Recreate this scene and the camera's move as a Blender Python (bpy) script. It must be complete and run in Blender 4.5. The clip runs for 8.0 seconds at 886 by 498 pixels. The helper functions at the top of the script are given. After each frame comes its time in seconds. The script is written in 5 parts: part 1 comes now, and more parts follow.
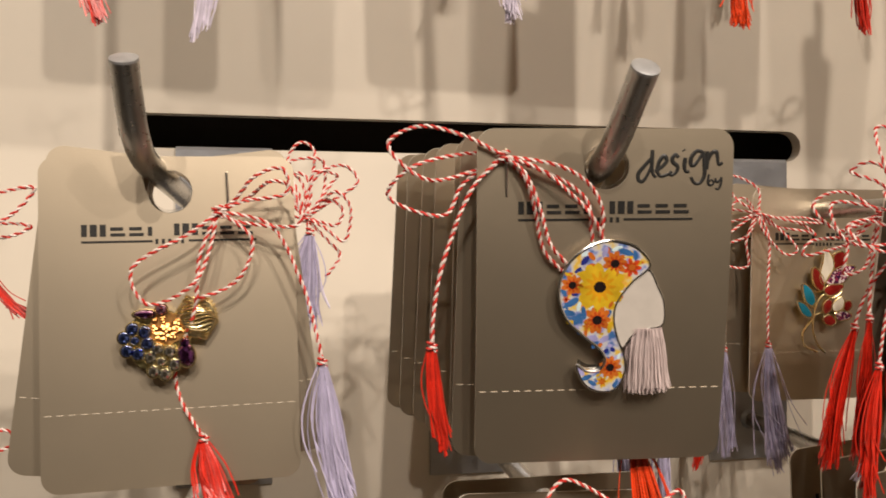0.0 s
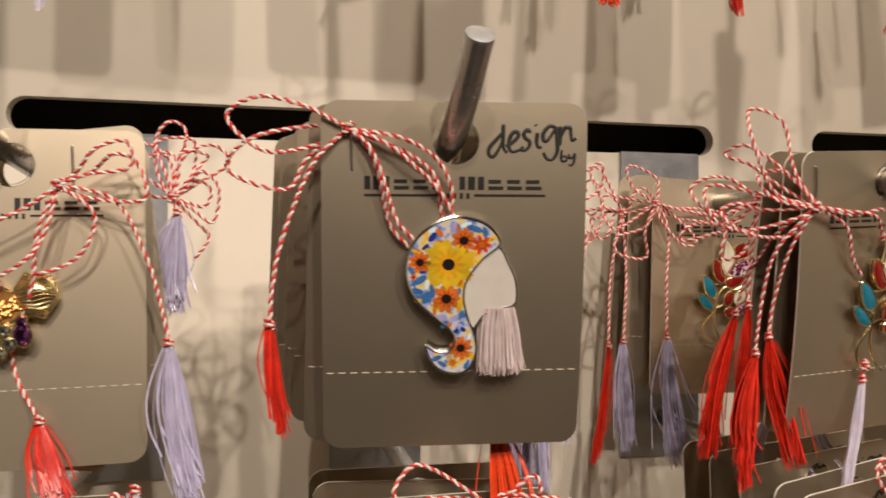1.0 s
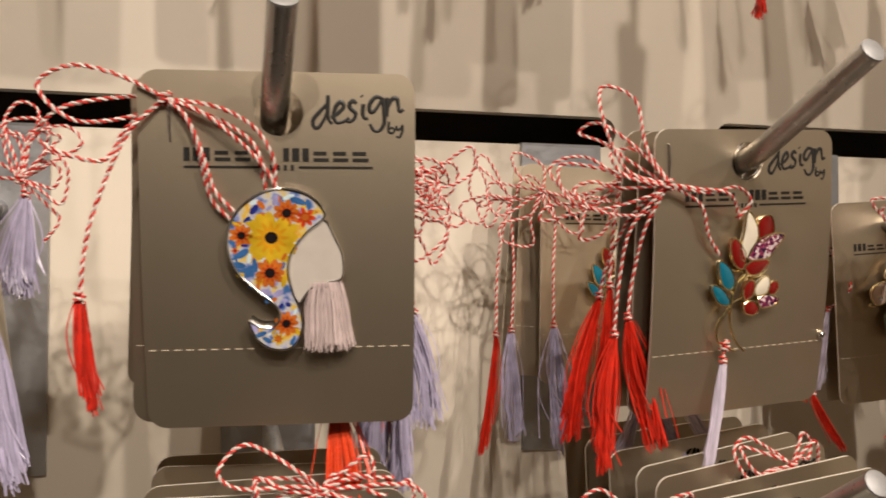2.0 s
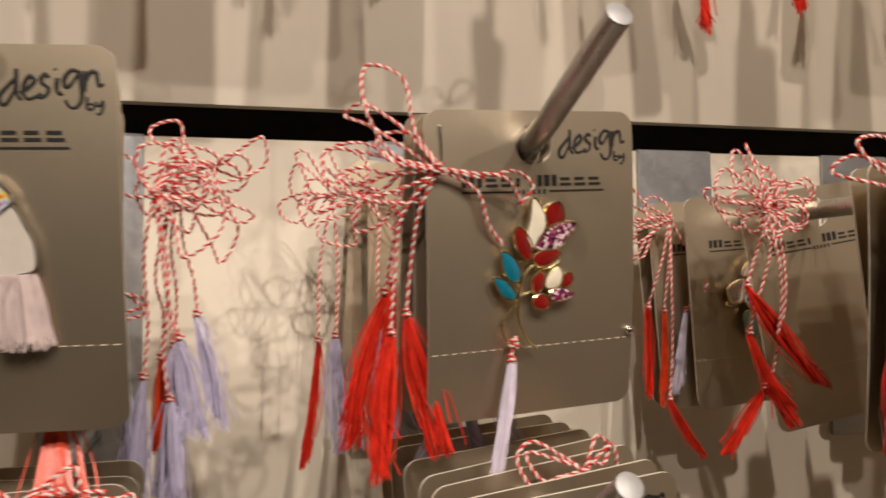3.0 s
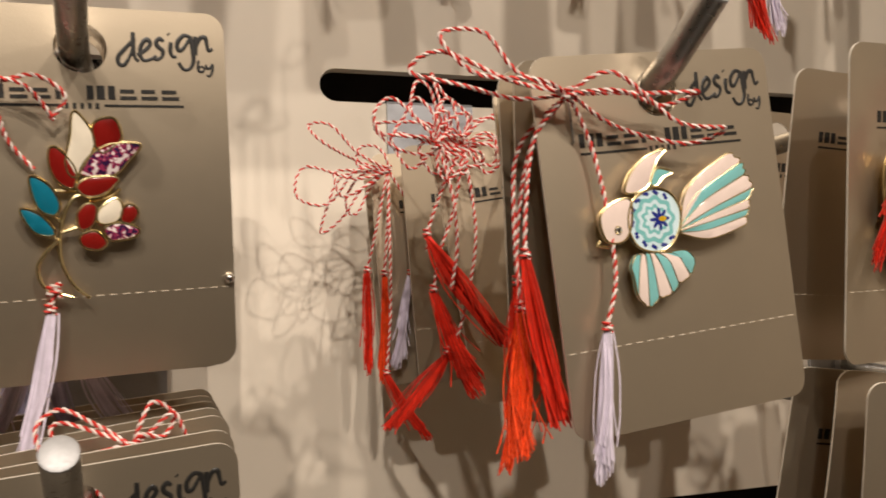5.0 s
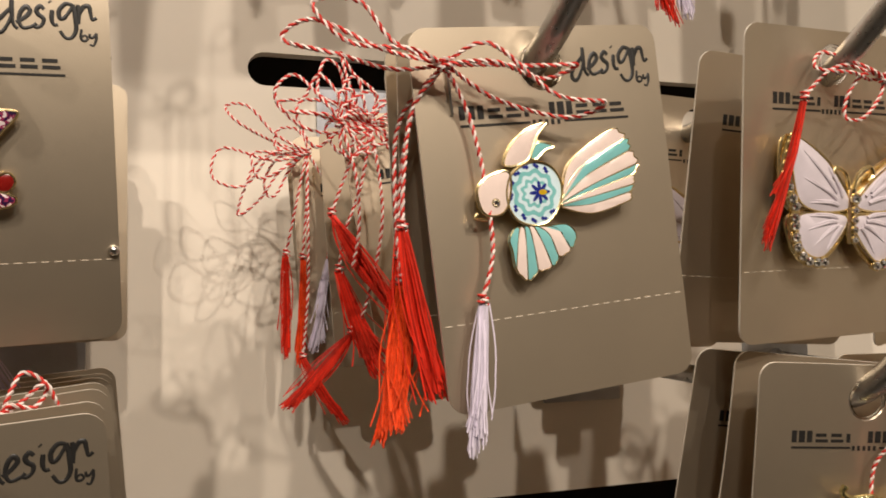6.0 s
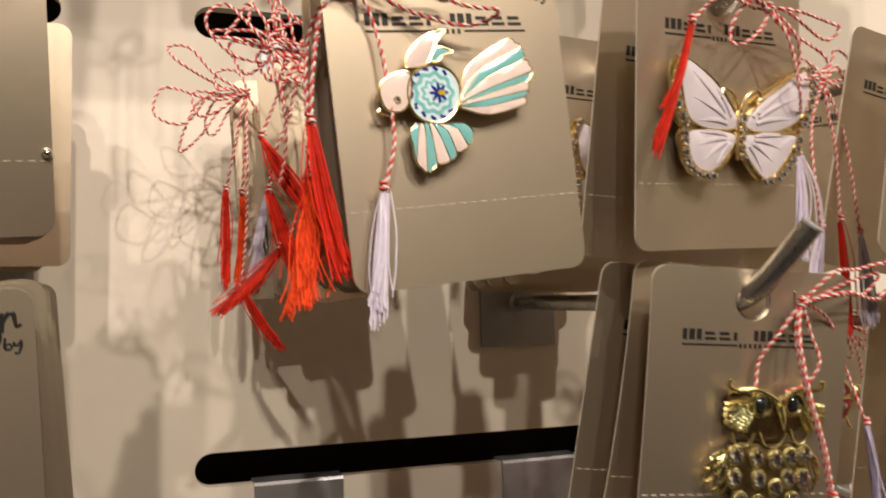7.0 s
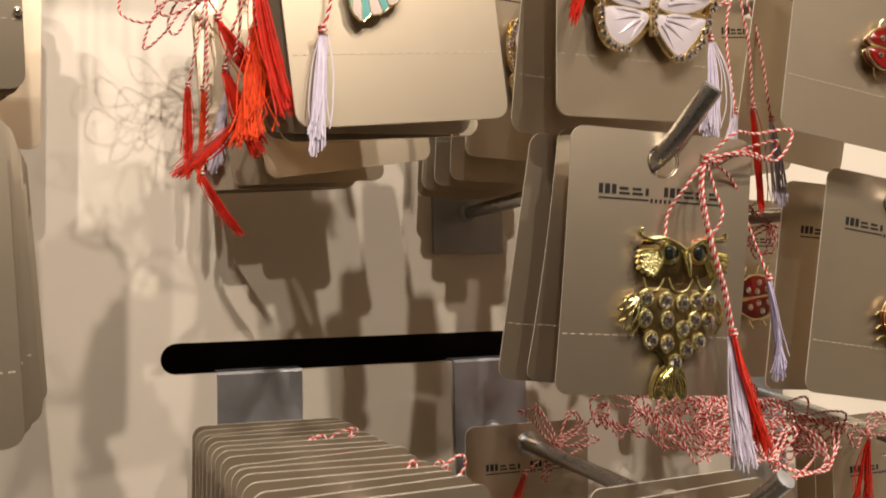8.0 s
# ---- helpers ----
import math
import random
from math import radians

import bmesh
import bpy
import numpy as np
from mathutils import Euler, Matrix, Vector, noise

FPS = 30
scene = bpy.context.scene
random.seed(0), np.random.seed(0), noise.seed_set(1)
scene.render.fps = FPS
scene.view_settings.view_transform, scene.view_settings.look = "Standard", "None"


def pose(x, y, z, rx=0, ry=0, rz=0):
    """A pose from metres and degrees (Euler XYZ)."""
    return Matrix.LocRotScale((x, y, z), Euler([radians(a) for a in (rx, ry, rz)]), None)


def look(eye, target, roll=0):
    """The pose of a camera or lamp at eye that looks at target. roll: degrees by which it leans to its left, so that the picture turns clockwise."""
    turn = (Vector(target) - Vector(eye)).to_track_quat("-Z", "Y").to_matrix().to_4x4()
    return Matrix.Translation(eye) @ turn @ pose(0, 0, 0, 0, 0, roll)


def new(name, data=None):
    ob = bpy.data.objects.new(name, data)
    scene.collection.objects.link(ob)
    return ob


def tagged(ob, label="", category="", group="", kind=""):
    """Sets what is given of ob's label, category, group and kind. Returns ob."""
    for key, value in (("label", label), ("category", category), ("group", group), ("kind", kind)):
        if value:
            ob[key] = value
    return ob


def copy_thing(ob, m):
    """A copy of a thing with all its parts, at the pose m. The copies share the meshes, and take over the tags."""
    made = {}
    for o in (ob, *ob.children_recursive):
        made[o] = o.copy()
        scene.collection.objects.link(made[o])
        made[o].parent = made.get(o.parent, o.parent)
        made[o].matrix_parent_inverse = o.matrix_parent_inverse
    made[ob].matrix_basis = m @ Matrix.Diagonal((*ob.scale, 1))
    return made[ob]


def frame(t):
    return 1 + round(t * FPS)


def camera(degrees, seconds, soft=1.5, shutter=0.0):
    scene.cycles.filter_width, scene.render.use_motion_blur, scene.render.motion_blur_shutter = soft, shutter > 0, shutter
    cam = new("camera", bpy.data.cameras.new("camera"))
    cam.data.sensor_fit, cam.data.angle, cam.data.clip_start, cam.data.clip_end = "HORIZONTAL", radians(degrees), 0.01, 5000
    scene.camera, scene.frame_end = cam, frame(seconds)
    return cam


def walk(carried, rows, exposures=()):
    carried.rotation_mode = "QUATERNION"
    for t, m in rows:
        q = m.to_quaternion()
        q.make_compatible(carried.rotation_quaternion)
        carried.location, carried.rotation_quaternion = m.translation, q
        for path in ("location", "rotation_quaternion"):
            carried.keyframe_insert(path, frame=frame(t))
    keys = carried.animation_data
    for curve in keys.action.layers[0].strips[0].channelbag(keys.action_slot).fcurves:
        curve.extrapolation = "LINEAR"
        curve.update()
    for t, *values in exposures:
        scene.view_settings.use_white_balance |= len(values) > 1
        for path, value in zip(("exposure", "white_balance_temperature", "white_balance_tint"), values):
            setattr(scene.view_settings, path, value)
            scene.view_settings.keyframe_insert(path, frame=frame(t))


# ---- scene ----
cam = camera(55.8, 8.0, soft=1.7, shutter=0.35)
METRES, EYE, TILT, LEAN, TURN = 0.34, 1.5, 0.0, 0.0, -11.0
ROWS = [
    (0.0, 0.0, 0.0, 0.0, -0.0, 0.0, 0.0),
    (0.5, 0.0377, 0.0059, -0.013, -0.53, 0.35, -0.26),
    (1.0, 0.0884, 0.0163, -0.0225, -1.47, 0.73, -0.36),
    (2.5, 0.265, 0.0334, -0.0605, -3.06, 2.36, 0.35),
    (3.0, 0.3606, 0.0652, -0.0705, -3.6, 3.17, 0.9),
    (3.5, 0.4482, 0.0898, -0.0837, -4.45, 3.63, 1.38),
    (4.0, 0.5017, 0.1137, -0.0881, -5.19, 3.77, 1.53),
    (4.5, 0.5708, 0.1322, -0.1044, -5.79, 3.81, 1.76),
    (5.0, 0.6334, 0.1572, -0.1215, -6.4, 3.63, 1.68),
    (6.5, 0.7144, 0.1365, -0.1694, -8.14, 4.01, 1.18),
    (7.0, 0.7386, 0.1072, -0.2229, -8.94, 4.45, 1.39),
    (7.5, 0.7727, 0.0642, -0.2882, -9.84, 4.5, 1.73),
    (8.0, 0.76, 0.0445, -0.3452, -10.38, 4.2, 1.64),
]
walk(cam, [(t, pose(0, 0, EYE, TILT, LEAN, TURN) @ pose(METRES * x, METRES * y, METRES * z, 90 + pitch, roll, yaw)) for t, x, y, z, yaw, pitch, roll in ROWS], exposures=((0.0, -0.13), (5.0, -0.12), (6.5, -0.03), (8.0, 0.17)))

# ---- light: warm shop spots high in front of the display wall ----
world = bpy.data.worlds.new("world")
scene.world = world
world.use_nodes = True
world.node_tree.nodes["Background"].inputs[0].default_value = (1.0, 0.85, 0.68, 1)
world.node_tree.nodes["Background"].inputs[1].default_value = 0.02
for lx, ly, lz, watts, size in ((-0.08, -1.15, 2.72, 16.0, 0.045), (0.30, -1.75, 2.70, 16.0, 0.05), (0.68, -1.20, 2.70, 14.0, 0.045), (-0.44, -1.60, 2.70, 11.0, 0.05), (1.05, -1.70, 2.70, 8.0, 0.05)):
    lamp = bpy.data.lights.new("spot_lamp", "AREA")
    lamp.shape, lamp.size, lamp.energy, lamp.color = "DISK", size, watts, (1.0, 0.865, 0.73)
    new("spot_lamp", lamp).matrix_basis = look((lx, ly, lz), (0.25, 0.3, 1.46))
# Weak unseen fill from overhead, added only to lift the ambient light.
fill_light = bpy.data.lights.new("ceiling_lamp", "AREA")
fill_light.shape, fill_light.size, fill_light.size_y, fill_light.energy, fill_light.color = "RECTANGLE", 1.2, 0.6, 0.4, (1.0, 0.9, 0.78)
new("ceiling_lamp", fill_light).matrix_basis = look((0.3, -1.5, 2.75), (0.3, -1.0, 0.5))


# ---- materials ----
def mat(name, color, rough=0.5, metal=0.0, vary=0.08, scale=60.0, bump=0.0, bump_scale=400.0, coat=0.0, stretch=(1, 1, 1), rough_vary=0.1, **extra):
    """A principled material whose colour and roughness wander at two scales, with a fine relief."""
    m = bpy.data.materials.new(name)
    m.use_nodes = True
    nt = m.node_tree
    b = nt.nodes["Principled BSDF"]
    tc = nt.nodes.new("ShaderNodeTexCoord")
    mp = nt.nodes.new("ShaderNodeMapping")
    mp.inputs["Scale"].default_value = stretch
    nt.links.new(tc.outputs["Object"], mp.inputs["Vector"])
    big, fine = nt.nodes.new("ShaderNodeTexNoise"), nt.nodes.new("ShaderNodeTexNoise")
    big.inputs["Scale"].default_value, fine.inputs["Scale"].default_value = scale, bump_scale
    big.inputs["Detail"].default_value, fine.inputs["Detail"].default_value = 5, 3
    for n in (big, fine):
        nt.links.new(mp.outputs["Vector"], n.inputs["Vector"])
    ramp = nt.nodes.new("ShaderNodeValToRGB")
    e = ramp.color_ramp.elements
    e[0].position, e[1].position = 0.3, 0.7
    e[0].color = (*[c * (1 - vary) for c in color], 1)
    e[1].color = (*[min(1, c * (1 + vary)) for c in color], 1)
    nt.links.new(big.outputs["Fac"], ramp.inputs["Fac"])
    nt.links.new(ramp.outputs["Color"], b.inputs["Base Color"])
    mr = nt.nodes.new("ShaderNodeMapRange")
    mr.inputs["To Min"].default_value, mr.inputs["To Max"].default_value = max(0.02, rough - rough_vary), min(1, rough + rough_vary)
    nt.links.new(fine.outputs["Fac"], mr.inputs["Value"])
    nt.links.new(mr.outputs["Result"], b.inputs["Roughness"])
    b.inputs["Metallic"].default_value, b.inputs["Coat Weight"].default_value = metal, coat
    b.inputs["Coat Roughness"].default_value = 0.05
    if bump:
        bp = nt.nodes.new("ShaderNodeBump")
        bp.inputs["Strength"].default_value, bp.inputs["Distance"].default_value = bump, 0.0004
        nt.links.new(fine.outputs["Fac"], bp.inputs["Height"])
        nt.links.new(bp.outputs["Normal"], b.inputs["Normal"])
    for key, value in extra.items():
        b.inputs[key.replace("_", " ")].default_value = value
    return m


def spread(m, amount):
    """Lets the brightness of a material differ from object to object."""
    nt = m.node_tree
    b = nt.nodes["Principled BSDF"]
    src = b.inputs["Base Color"].links[0].from_socket
    info, hsv, mr = nt.nodes.new("ShaderNodeObjectInfo"), nt.nodes.new("ShaderNodeHueSaturation"), nt.nodes.new("ShaderNodeMapRange")
    mr.inputs["To Min"].default_value, mr.inputs["To Max"].default_value = 1 - amount, 1 + amount
    nt.links.new(info.outputs["Random"], mr.inputs["Value"])
    nt.links.new(mr.outputs["Result"], hsv.inputs["Value"])
    nt.links.new(src, hsv.inputs["Color"])
    nt.links.new(hsv.outputs["Color"], b.inputs["Base Color"])
    return m


def strands(m, amount):
    """Lets the brightness differ from thread to thread."""
    nt = m.node_tree
    b = nt.nodes["Principled BSDF"]
    src = b.inputs["Base Color"].links[0].from_socket
    geo, hsv, mr = nt.nodes.new("ShaderNodeNewGeometry"), nt.nodes.new("ShaderNodeHueSaturation"), nt.nodes.new("ShaderNodeMapRange")
    mr.inputs["To Min"].default_value, mr.inputs["To Max"].default_value = 1 - amount, 1 + amount
    nt.links.new(geo.outputs["Random Per Island"], mr.inputs["Value"])
    nt.links.new(mr.outputs["Result"], hsv.inputs["Value"])
    nt.links.new(src, hsv.inputs["Color"])
    nt.links.new(hsv.outputs["Color"], b.inputs["Base Color"])
    return m


WALL = mat("cream_panel", (0.76, 0.69, 0.59), 0.5, 0, 0.035, 22, 0.05, 300, rough_vary=0.06)
# Near-black brown standing for the shade inside the slots.
SLOT_SHADE = mat("slot_shade", (0.030, 0.021, 0.015), 0.8, 0, 0.2, 30)
# Unseen shell round the display, darkened to cut bounce and deepen shadows.
ROOM = mat("dim_room_shell", (0.14, 0.122, 0.10), 0.85, 0, 0.06, 3)
# Paler tone that makes the unseen east wall a reflector for the cards.
CREAM = mat("pale_bounce_plaster", (0.58, 0.52, 0.44), 0.85, 0, 0.06, 3)
# Unseen floor kept dark so down-tilted cards mirror little light.
FLOOR = mat("room_floor", (0.05, 0.042, 0.035), 0.5, 0, 0.1, 3)
STEEL = mat("zinc_steel", (0.50, 0.49, 0.47), 0.3, 1.0, 0.12, 90, 0.12, 900, stretch=(1, 1, 1))
PLATE = mat("galvanised_plate", (0.40, 0.41, 0.44), 0.36, 0.75, 0.14, 60, 0.1, 700)
TIP = mat("cut_steel_end", (0.44, 0.44, 0.45), 0.55, 0.6, 0.1, 400, 0.1, 2500)
CARD = spread(mat("pearl_card", (0.55, 0.465, 0.352), 0.40, 0.92, 0.03, 45, 0.04, 2600, rough_vary=0.05), 0.05)
EDGE = mat("card_edge", (0.86, 0.81, 0.71), 0.6, 0, 0.04, 100)
CUT = mat("cut_card", (0.66, 0.58, 0.47), 0.6, 0, 0.1, 300)
INK = mat("black_ink", (0.012, 0.011, 0.010), 0.45, 0, 0.2, 500)
RED = mat("red_yarn", (0.62, 0.030, 0.020), 0.62, 0, 0.12, 500, 0.3, 3000)
WHITE = mat("white_yarn", (0.84, 0.74, 0.69), 0.62, 0, 0.05, 500, 0.3, 3000)
SILK_RED = strands(mat("red_silk", (0.56, 0.022, 0.010), 0.30, 0, 0.16, 300, 0.1, 2500, rough_vary=0.12), 0.45)
SILK_ORANGE = strands(mat("orange_red_silk", (0.70, 0.060, 0.014), 0.26, 0, 0.16, 300, 0.1, 2500), 0.35)
SILK_WHITE = strands(mat("lilac_white_silk", (0.68, 0.62, 0.74), 0.19, 0, 0.08, 300, 0.1, 2500, rough_vary=0.12), 0.22)
SILK_LILAC = strands(mat("lilac_silk", (0.47, 0.43, 0.60), 0.19, 0, 0.08, 300, 0.1, 2500, rough_vary=0.12), 0.3)
SILK_PINK = strands(mat("pale_pink_silk", (0.66, 0.54, 0.53), 0.32, 0, 0.08, 300, 0.1, 2500), 0.12)
GOLD = mat("gold_metal", (0.95, 0.76, 0.42), 0.22, 1.0, 0.12, 300, 0.12, 1200)
OLD_GOLD = mat("antique_gold", (0.98, 0.76, 0.38), 0.19, 1.0, 0.3, 700, 0.45, 1100)
# Gold darkened in colour so the owl's back plates read as shaded recesses.
RECESS_GOLD = mat("shaded_recess_gold", (0.20, 0.14, 0.06), 0.42, 1.0, 0.3, 500, 0.3, 1500)
SILVER = mat("silver_metal", (0.78, 0.77, 0.75), 0.18, 1.0, 0.08, 300)


def glass(name, color, rough=0.03, ior=1.6):
    m = bpy.data.materials.new(name)
    m.use_nodes = True
    b = m.node_tree.nodes["Principled BSDF"]
    b.inputs["Base Color"].default_value = (*color, 1)
    b.inputs["Roughness"].default_value, b.inputs["IOR"].default_value = rough, ior
    b.inputs["Transmission Weight"].default_value = 1.0
    return m


CLEAR = glass("clear_plastic", (0.95, 0.95, 0.95), 0.08, 1.45)


def enamel(name, color, vary=0.05):
    return mat(name, color, 0.16, 0, vary, 250, 0, 500, coat=0.35, rough_vary=0.04)


# ---- mesh helpers ----
def smooth_path(pts, step=0.0006, closed=False):
    """Points at even steps along a smooth line through pts."""
    p = [Vector(q) for q in pts]
    n = len(p)
    out = []
    for i in range(n if closed else n - 1):
        if closed:
            a, b, c, d = p[(i - 1) % n], p[i], p[(i + 1) % n], p[(i + 2) % n]
        else:
            a, b, c, d = p[max(i - 1, 0)], p[i], p[i + 1], p[min(i + 2, n - 1)]
        k = max(2, int((c - b).length / step))
        for j in range(k):
            t = j / k
            out.append(0.5 * ((2 * b) + (c - a) * t + (2 * a - 5 * b + 4 * c - d) * t * t + (3 * b - a - 3 * c + d) * t ** 3))
    if not closed:
        out.append(p[-1])
    return out


def frames_along(path):
    """Tangent, side and up at each point, carried along without twisting."""
    res = []
    side = None
    for i, q in enumerate(path):
        t = (path[min(i + 1, len(path) - 1)] - path[max(i - 1, 0)])
        t = t.normalized() if t.length > 1e-9 else Vector((0, 0, 1))
        if side is None:
            side = t.orthogonal().normalized()
        side = side - t * side.dot(t)
        side = side.normalized() if side.length > 1e-9 else t.orthogonal().normalized()
        res.append((t, side, t.cross(side)))
    return res


class Shape:
    """Vertices and faces gathered for one mesh."""

    def __init__(self):
        self.v, self.f, self.mi = [], [], []

    def tube(self, path, radius, sides=6, closed=False, caps=True, mi=0):
        fr = frames_along(path)
        base = len(self.v)
        n = len(path)
        for i, (q, (t, s, u)) in enumerate(zip(path, fr)):
            r = radius(i / max(1, n - 1)) if callable(radius) else radius
            for k in range(sides):
                a = 2 * math.pi * k / sides
                self.v.append(q + s * (r * math.cos(a)) + u * (r * math.sin(a)))
        for i in range(n if closed else n - 1):
            for k in range(sides):
                a, b = base + i * sides, base + ((i + 1) % n) * sides
                self.add((a + k, a + (k + 1) % sides, b + (k + 1) % sides, b + k), mi)
        if caps and not closed:
            self.add(tuple(base + k for k in reversed(range(sides))), mi)
            self.add(tuple(base + (n - 1) * sides + k for k in range(sides)), mi)

    def add(self, face, mi=0):
        self.f.append(face)
        self.mi.append(mi)

    def box(self, x0, x1, y0, y1, z0, z1, mi=0):
        b = len(self.v)
        self.v += [Vector(c) for c in ((x0, y0, z0), (x1, y0, z0), (x1, y1, z0), (x0, y1, z0), (x0, y0, z1), (x1, y0, z1), (x1, y1, z1), (x0, y1, z1))]
        for q in ((0, 3, 2, 1), (4, 5, 6, 7), (0, 1, 5, 4), (1, 2, 6, 5), (2, 3, 7, 6), (3, 0, 4, 7)):
            self.add(tuple(b + i for i in q), mi)

    def ball(self, c, r, rings=5, seg=8, squash=(1, 1, 1), mi=0):
        c = Vector(c)
        b = len(self.v)
        self.v.append(c + Vector((0, 0, r * squash[2])))
        for i in range(1, rings):
            th = math.pi * i / rings
            for k in range(seg):
                ph = 2 * math.pi * k / seg
                self.v.append(c + Vector((r * squash[0] * math.sin(th) * math.cos(ph), r * squash[1] * math.sin(th) * math.sin(ph), r * squash[2] * math.cos(th))))
        self.v.append(c - Vector((0, 0, r * squash[2])))
        last = len(self.v) - 1
        for k in range(seg):
            self.add((b, b + 1 + k, b + 1 + (k + 1) % seg), mi)
            self.add((last, last - seg + (k + 1) % seg, last - seg + k), mi)
            for i in range(rings - 2):
                p = b + 1 + i * seg
                self.add((p + k, p + seg + k, p + seg + (k + 1) % seg, p + (k + 1) % seg), mi)

    def plate(self, outline, y0, y1, dome=0.0, mi=0, shrink=0.9):
        """A flat piece with the outline (x, z) between y0 (back) and y1 (front, nearer the viewer), its front edge rounded in."""
        n = len(outline)
        cx, cz = sum(p[0] for p in outline) / n, sum(p[1] for p in outline) / n
        b = len(self.v)
        rings = [(1.0, y0), (1.0, y1), (shrink, y1 - dome * 0.7)]
        for s, y in rings:
            for x, z in outline:
                self.v.append(Vector((cx + (x - cx) * s, y, cz + (z - cz) * s)))
        for r in range(len(rings) - 1):
            for k in range(n):
                a = b + r * n
                self.add((a + k, a + (k + 1) % n, a + n + (k + 1) % n, a + n + k), mi)
        top = b + (len(rings) - 1) * n
        if dome:
            self.v.append(Vector((cx, y1 - dome, cz)))
            for k in range(n):
                self.add((top + k, top + (k + 1) % n, len(self.v) - 1), mi)
        else:
            self.add(tuple(top + k for k in range(n)), mi)
        self.add(tuple(b + k for k in reversed(range(n))), mi)

    def mesh(self, name, mats, smooth=True):
        me = bpy.data.meshes.new(name)
        me.from_pydata([tuple(q) for q in self.v], [], self.f)
        for m in mats:
            me.materials.append(m)
        me.polygons.foreach_set("material_index", self.mi)
        bm = bmesh.new()
        bm.from_mesh(me)
        bmesh.ops.recalc_face_normals(bm, faces=bm.faces)
        bm.to_mesh(me)
        bm.free()
        if smooth:
            me.polygons.foreach_set("use_smooth", [True] * len(me.polygons))
            me.set_sharp_from_angle(angle=radians(38))
        me.update()
        return me


def part(name, shape, material, parent, label="", smooth=True):
    """Links a shape (or a ready mesh) as one mesh object under a thing or a part."""
    if isinstance(shape, Shape):
        mats = material if isinstance(material, (list, tuple)) else [material]
        shape = shape.mesh(name, mats, smooth)
    ob = new(name, shape)
    ob.parent = parent
    return tagged(ob, label)


def oval(cx, cz, rx, rz, n=16, turn=0.0):
    c, s = math.cos(radians(turn)), math.sin(radians(turn))
    return [(cx + rx * math.cos(a) * c - rz * math.sin(a) * s, cz + rx * math.cos(a) * s + rz * math.sin(a) * c) for a in (2 * math.pi * k / n for k in range(n))]


def outline(pts, step=0.0008):
    """A closed smooth outline through points given in millimetres."""
    return [(q.x, q.z) for q in smooth_path([(x / 1000, 0, z / 1000) for x, z in pts], step, True)]


# ---- the display wall: a cream panel with long round-ended slots ----
WY, SLOT_H = 0.332, 0.0132
SLOT_ROWS = (1.186, 1.3655, 1.545, 1.7245)
SLOT_COLS = ((-0.394, -0.109), (-0.0599, 0.2251), (0.2742, 0.5592), (0.6083, 0.8933))
WX0, WX1 = -1.6, 2.2


def arc(cx, cz, r, a0, a1, n=10):
    return [(cx + r * math.cos(radians(a0 + (a1 - a0) * k / n)), cz + r * math.sin(radians(a0 + (a1 - a0) * k / n))) for k in range(n + 1)]


panel = Shape()


def wall_face(poly):
    for y, turn in ((WY, False), (WY + 0.006, True)):
        b = len(panel.v)
        panel.v += [Vector((x, y, z)) for x, z in poly]
        ids = list(range(b, b + len(poly)))
        panel.add(tuple(reversed(ids) if turn else ids))


edges = [0.0]
for z in SLOT_ROWS:
    edges += [z - SLOT_H / 2, z + SLOT_H / 2]
edges.append(2.9)
for i in range(0, len(edges), 2):
    wall_face([(WX0, edges[i]), (WX1, edges[i]), (WX1, edges[i + 1]), (WX0, edges[i + 1])])
R = SLOT_H / 2
for z in SLOT_ROWS:
    left = [(WX0, z + R), (WX0, z - R)]
    for a, b in SLOT_COLS:
        right = arc(a + R, z, R, 270, 90)
        wall_face(left + right)
        left = arc(b - R, z, R, 90, -90)
        ring = arc(a + R, z, R, 270, 90) + arc(b - R, z, R, 90, -90)
        n0 = len(panel.v)
        for y in (WY, WY + 0.006):
            panel.v += [Vector((x, y, q)) for x, q in ring]
        for k in range(len(ring)):
            panel.add((n0 + k, n0 + (k + 1) % len(ring), n0 + len(ring) + (k + 1) % len(ring), n0 + len(ring) + k))
    wall_face(left + [(WX1, z - R), (WX1, z + R)])
wall = new("wall_display", panel.mesh("wall_display", [WALL], smooth=False))
tagged(wall, "cream painted slotted display panel with soft shadows", "wall", kind="structure")


def slab(name, x0, x1, y0, y1, z0, z1, material, label, category):
    s = Shape()
    s.box(x0, x1, y0, y1, z0, z1)
    return tagged(new(name, s.mesh(name, [material], False)), label, category, kind="structure")


slab("wall_backing", WX0, WX1, WY + 0.03, WY + 0.05, 0, 2.9, SLOT_SHADE, "added sheet behind the slotted panel, coloured dark as shade in the slots", "wall")
slab("floor", WX0, WX1, -2.6, WY + 0.05, -0.05, 0.0, FLOOR, "unseen plain floor, dark so tilted cards reflect less light", "floor")
slab("ceiling", WX0, WX1, -2.6, WY + 0.05, 2.9, 2.95, ROOM, "unseen plain ceiling, toned dark to cut bounce light", "ceiling")
slab("wall_south", WX0, WX1, -2.65, -2.6, 0, 2.9, ROOM, "unseen plain wall facing the display, toned dark to cut bounce light", "wall")
slab("wall_west", WX0 - 0.05, WX0, -2.65, WY + 0.05, 0, 2.9, ROOM, "unseen plain side wall, its tone set to control bounce light", "wall")
slab("wall_east", WX1, WX1 + 0.05, -2.65, WY + 0.05, 0, 2.9, CREAM, "unseen plain side wall, its tone set to control bounce light", "wall")


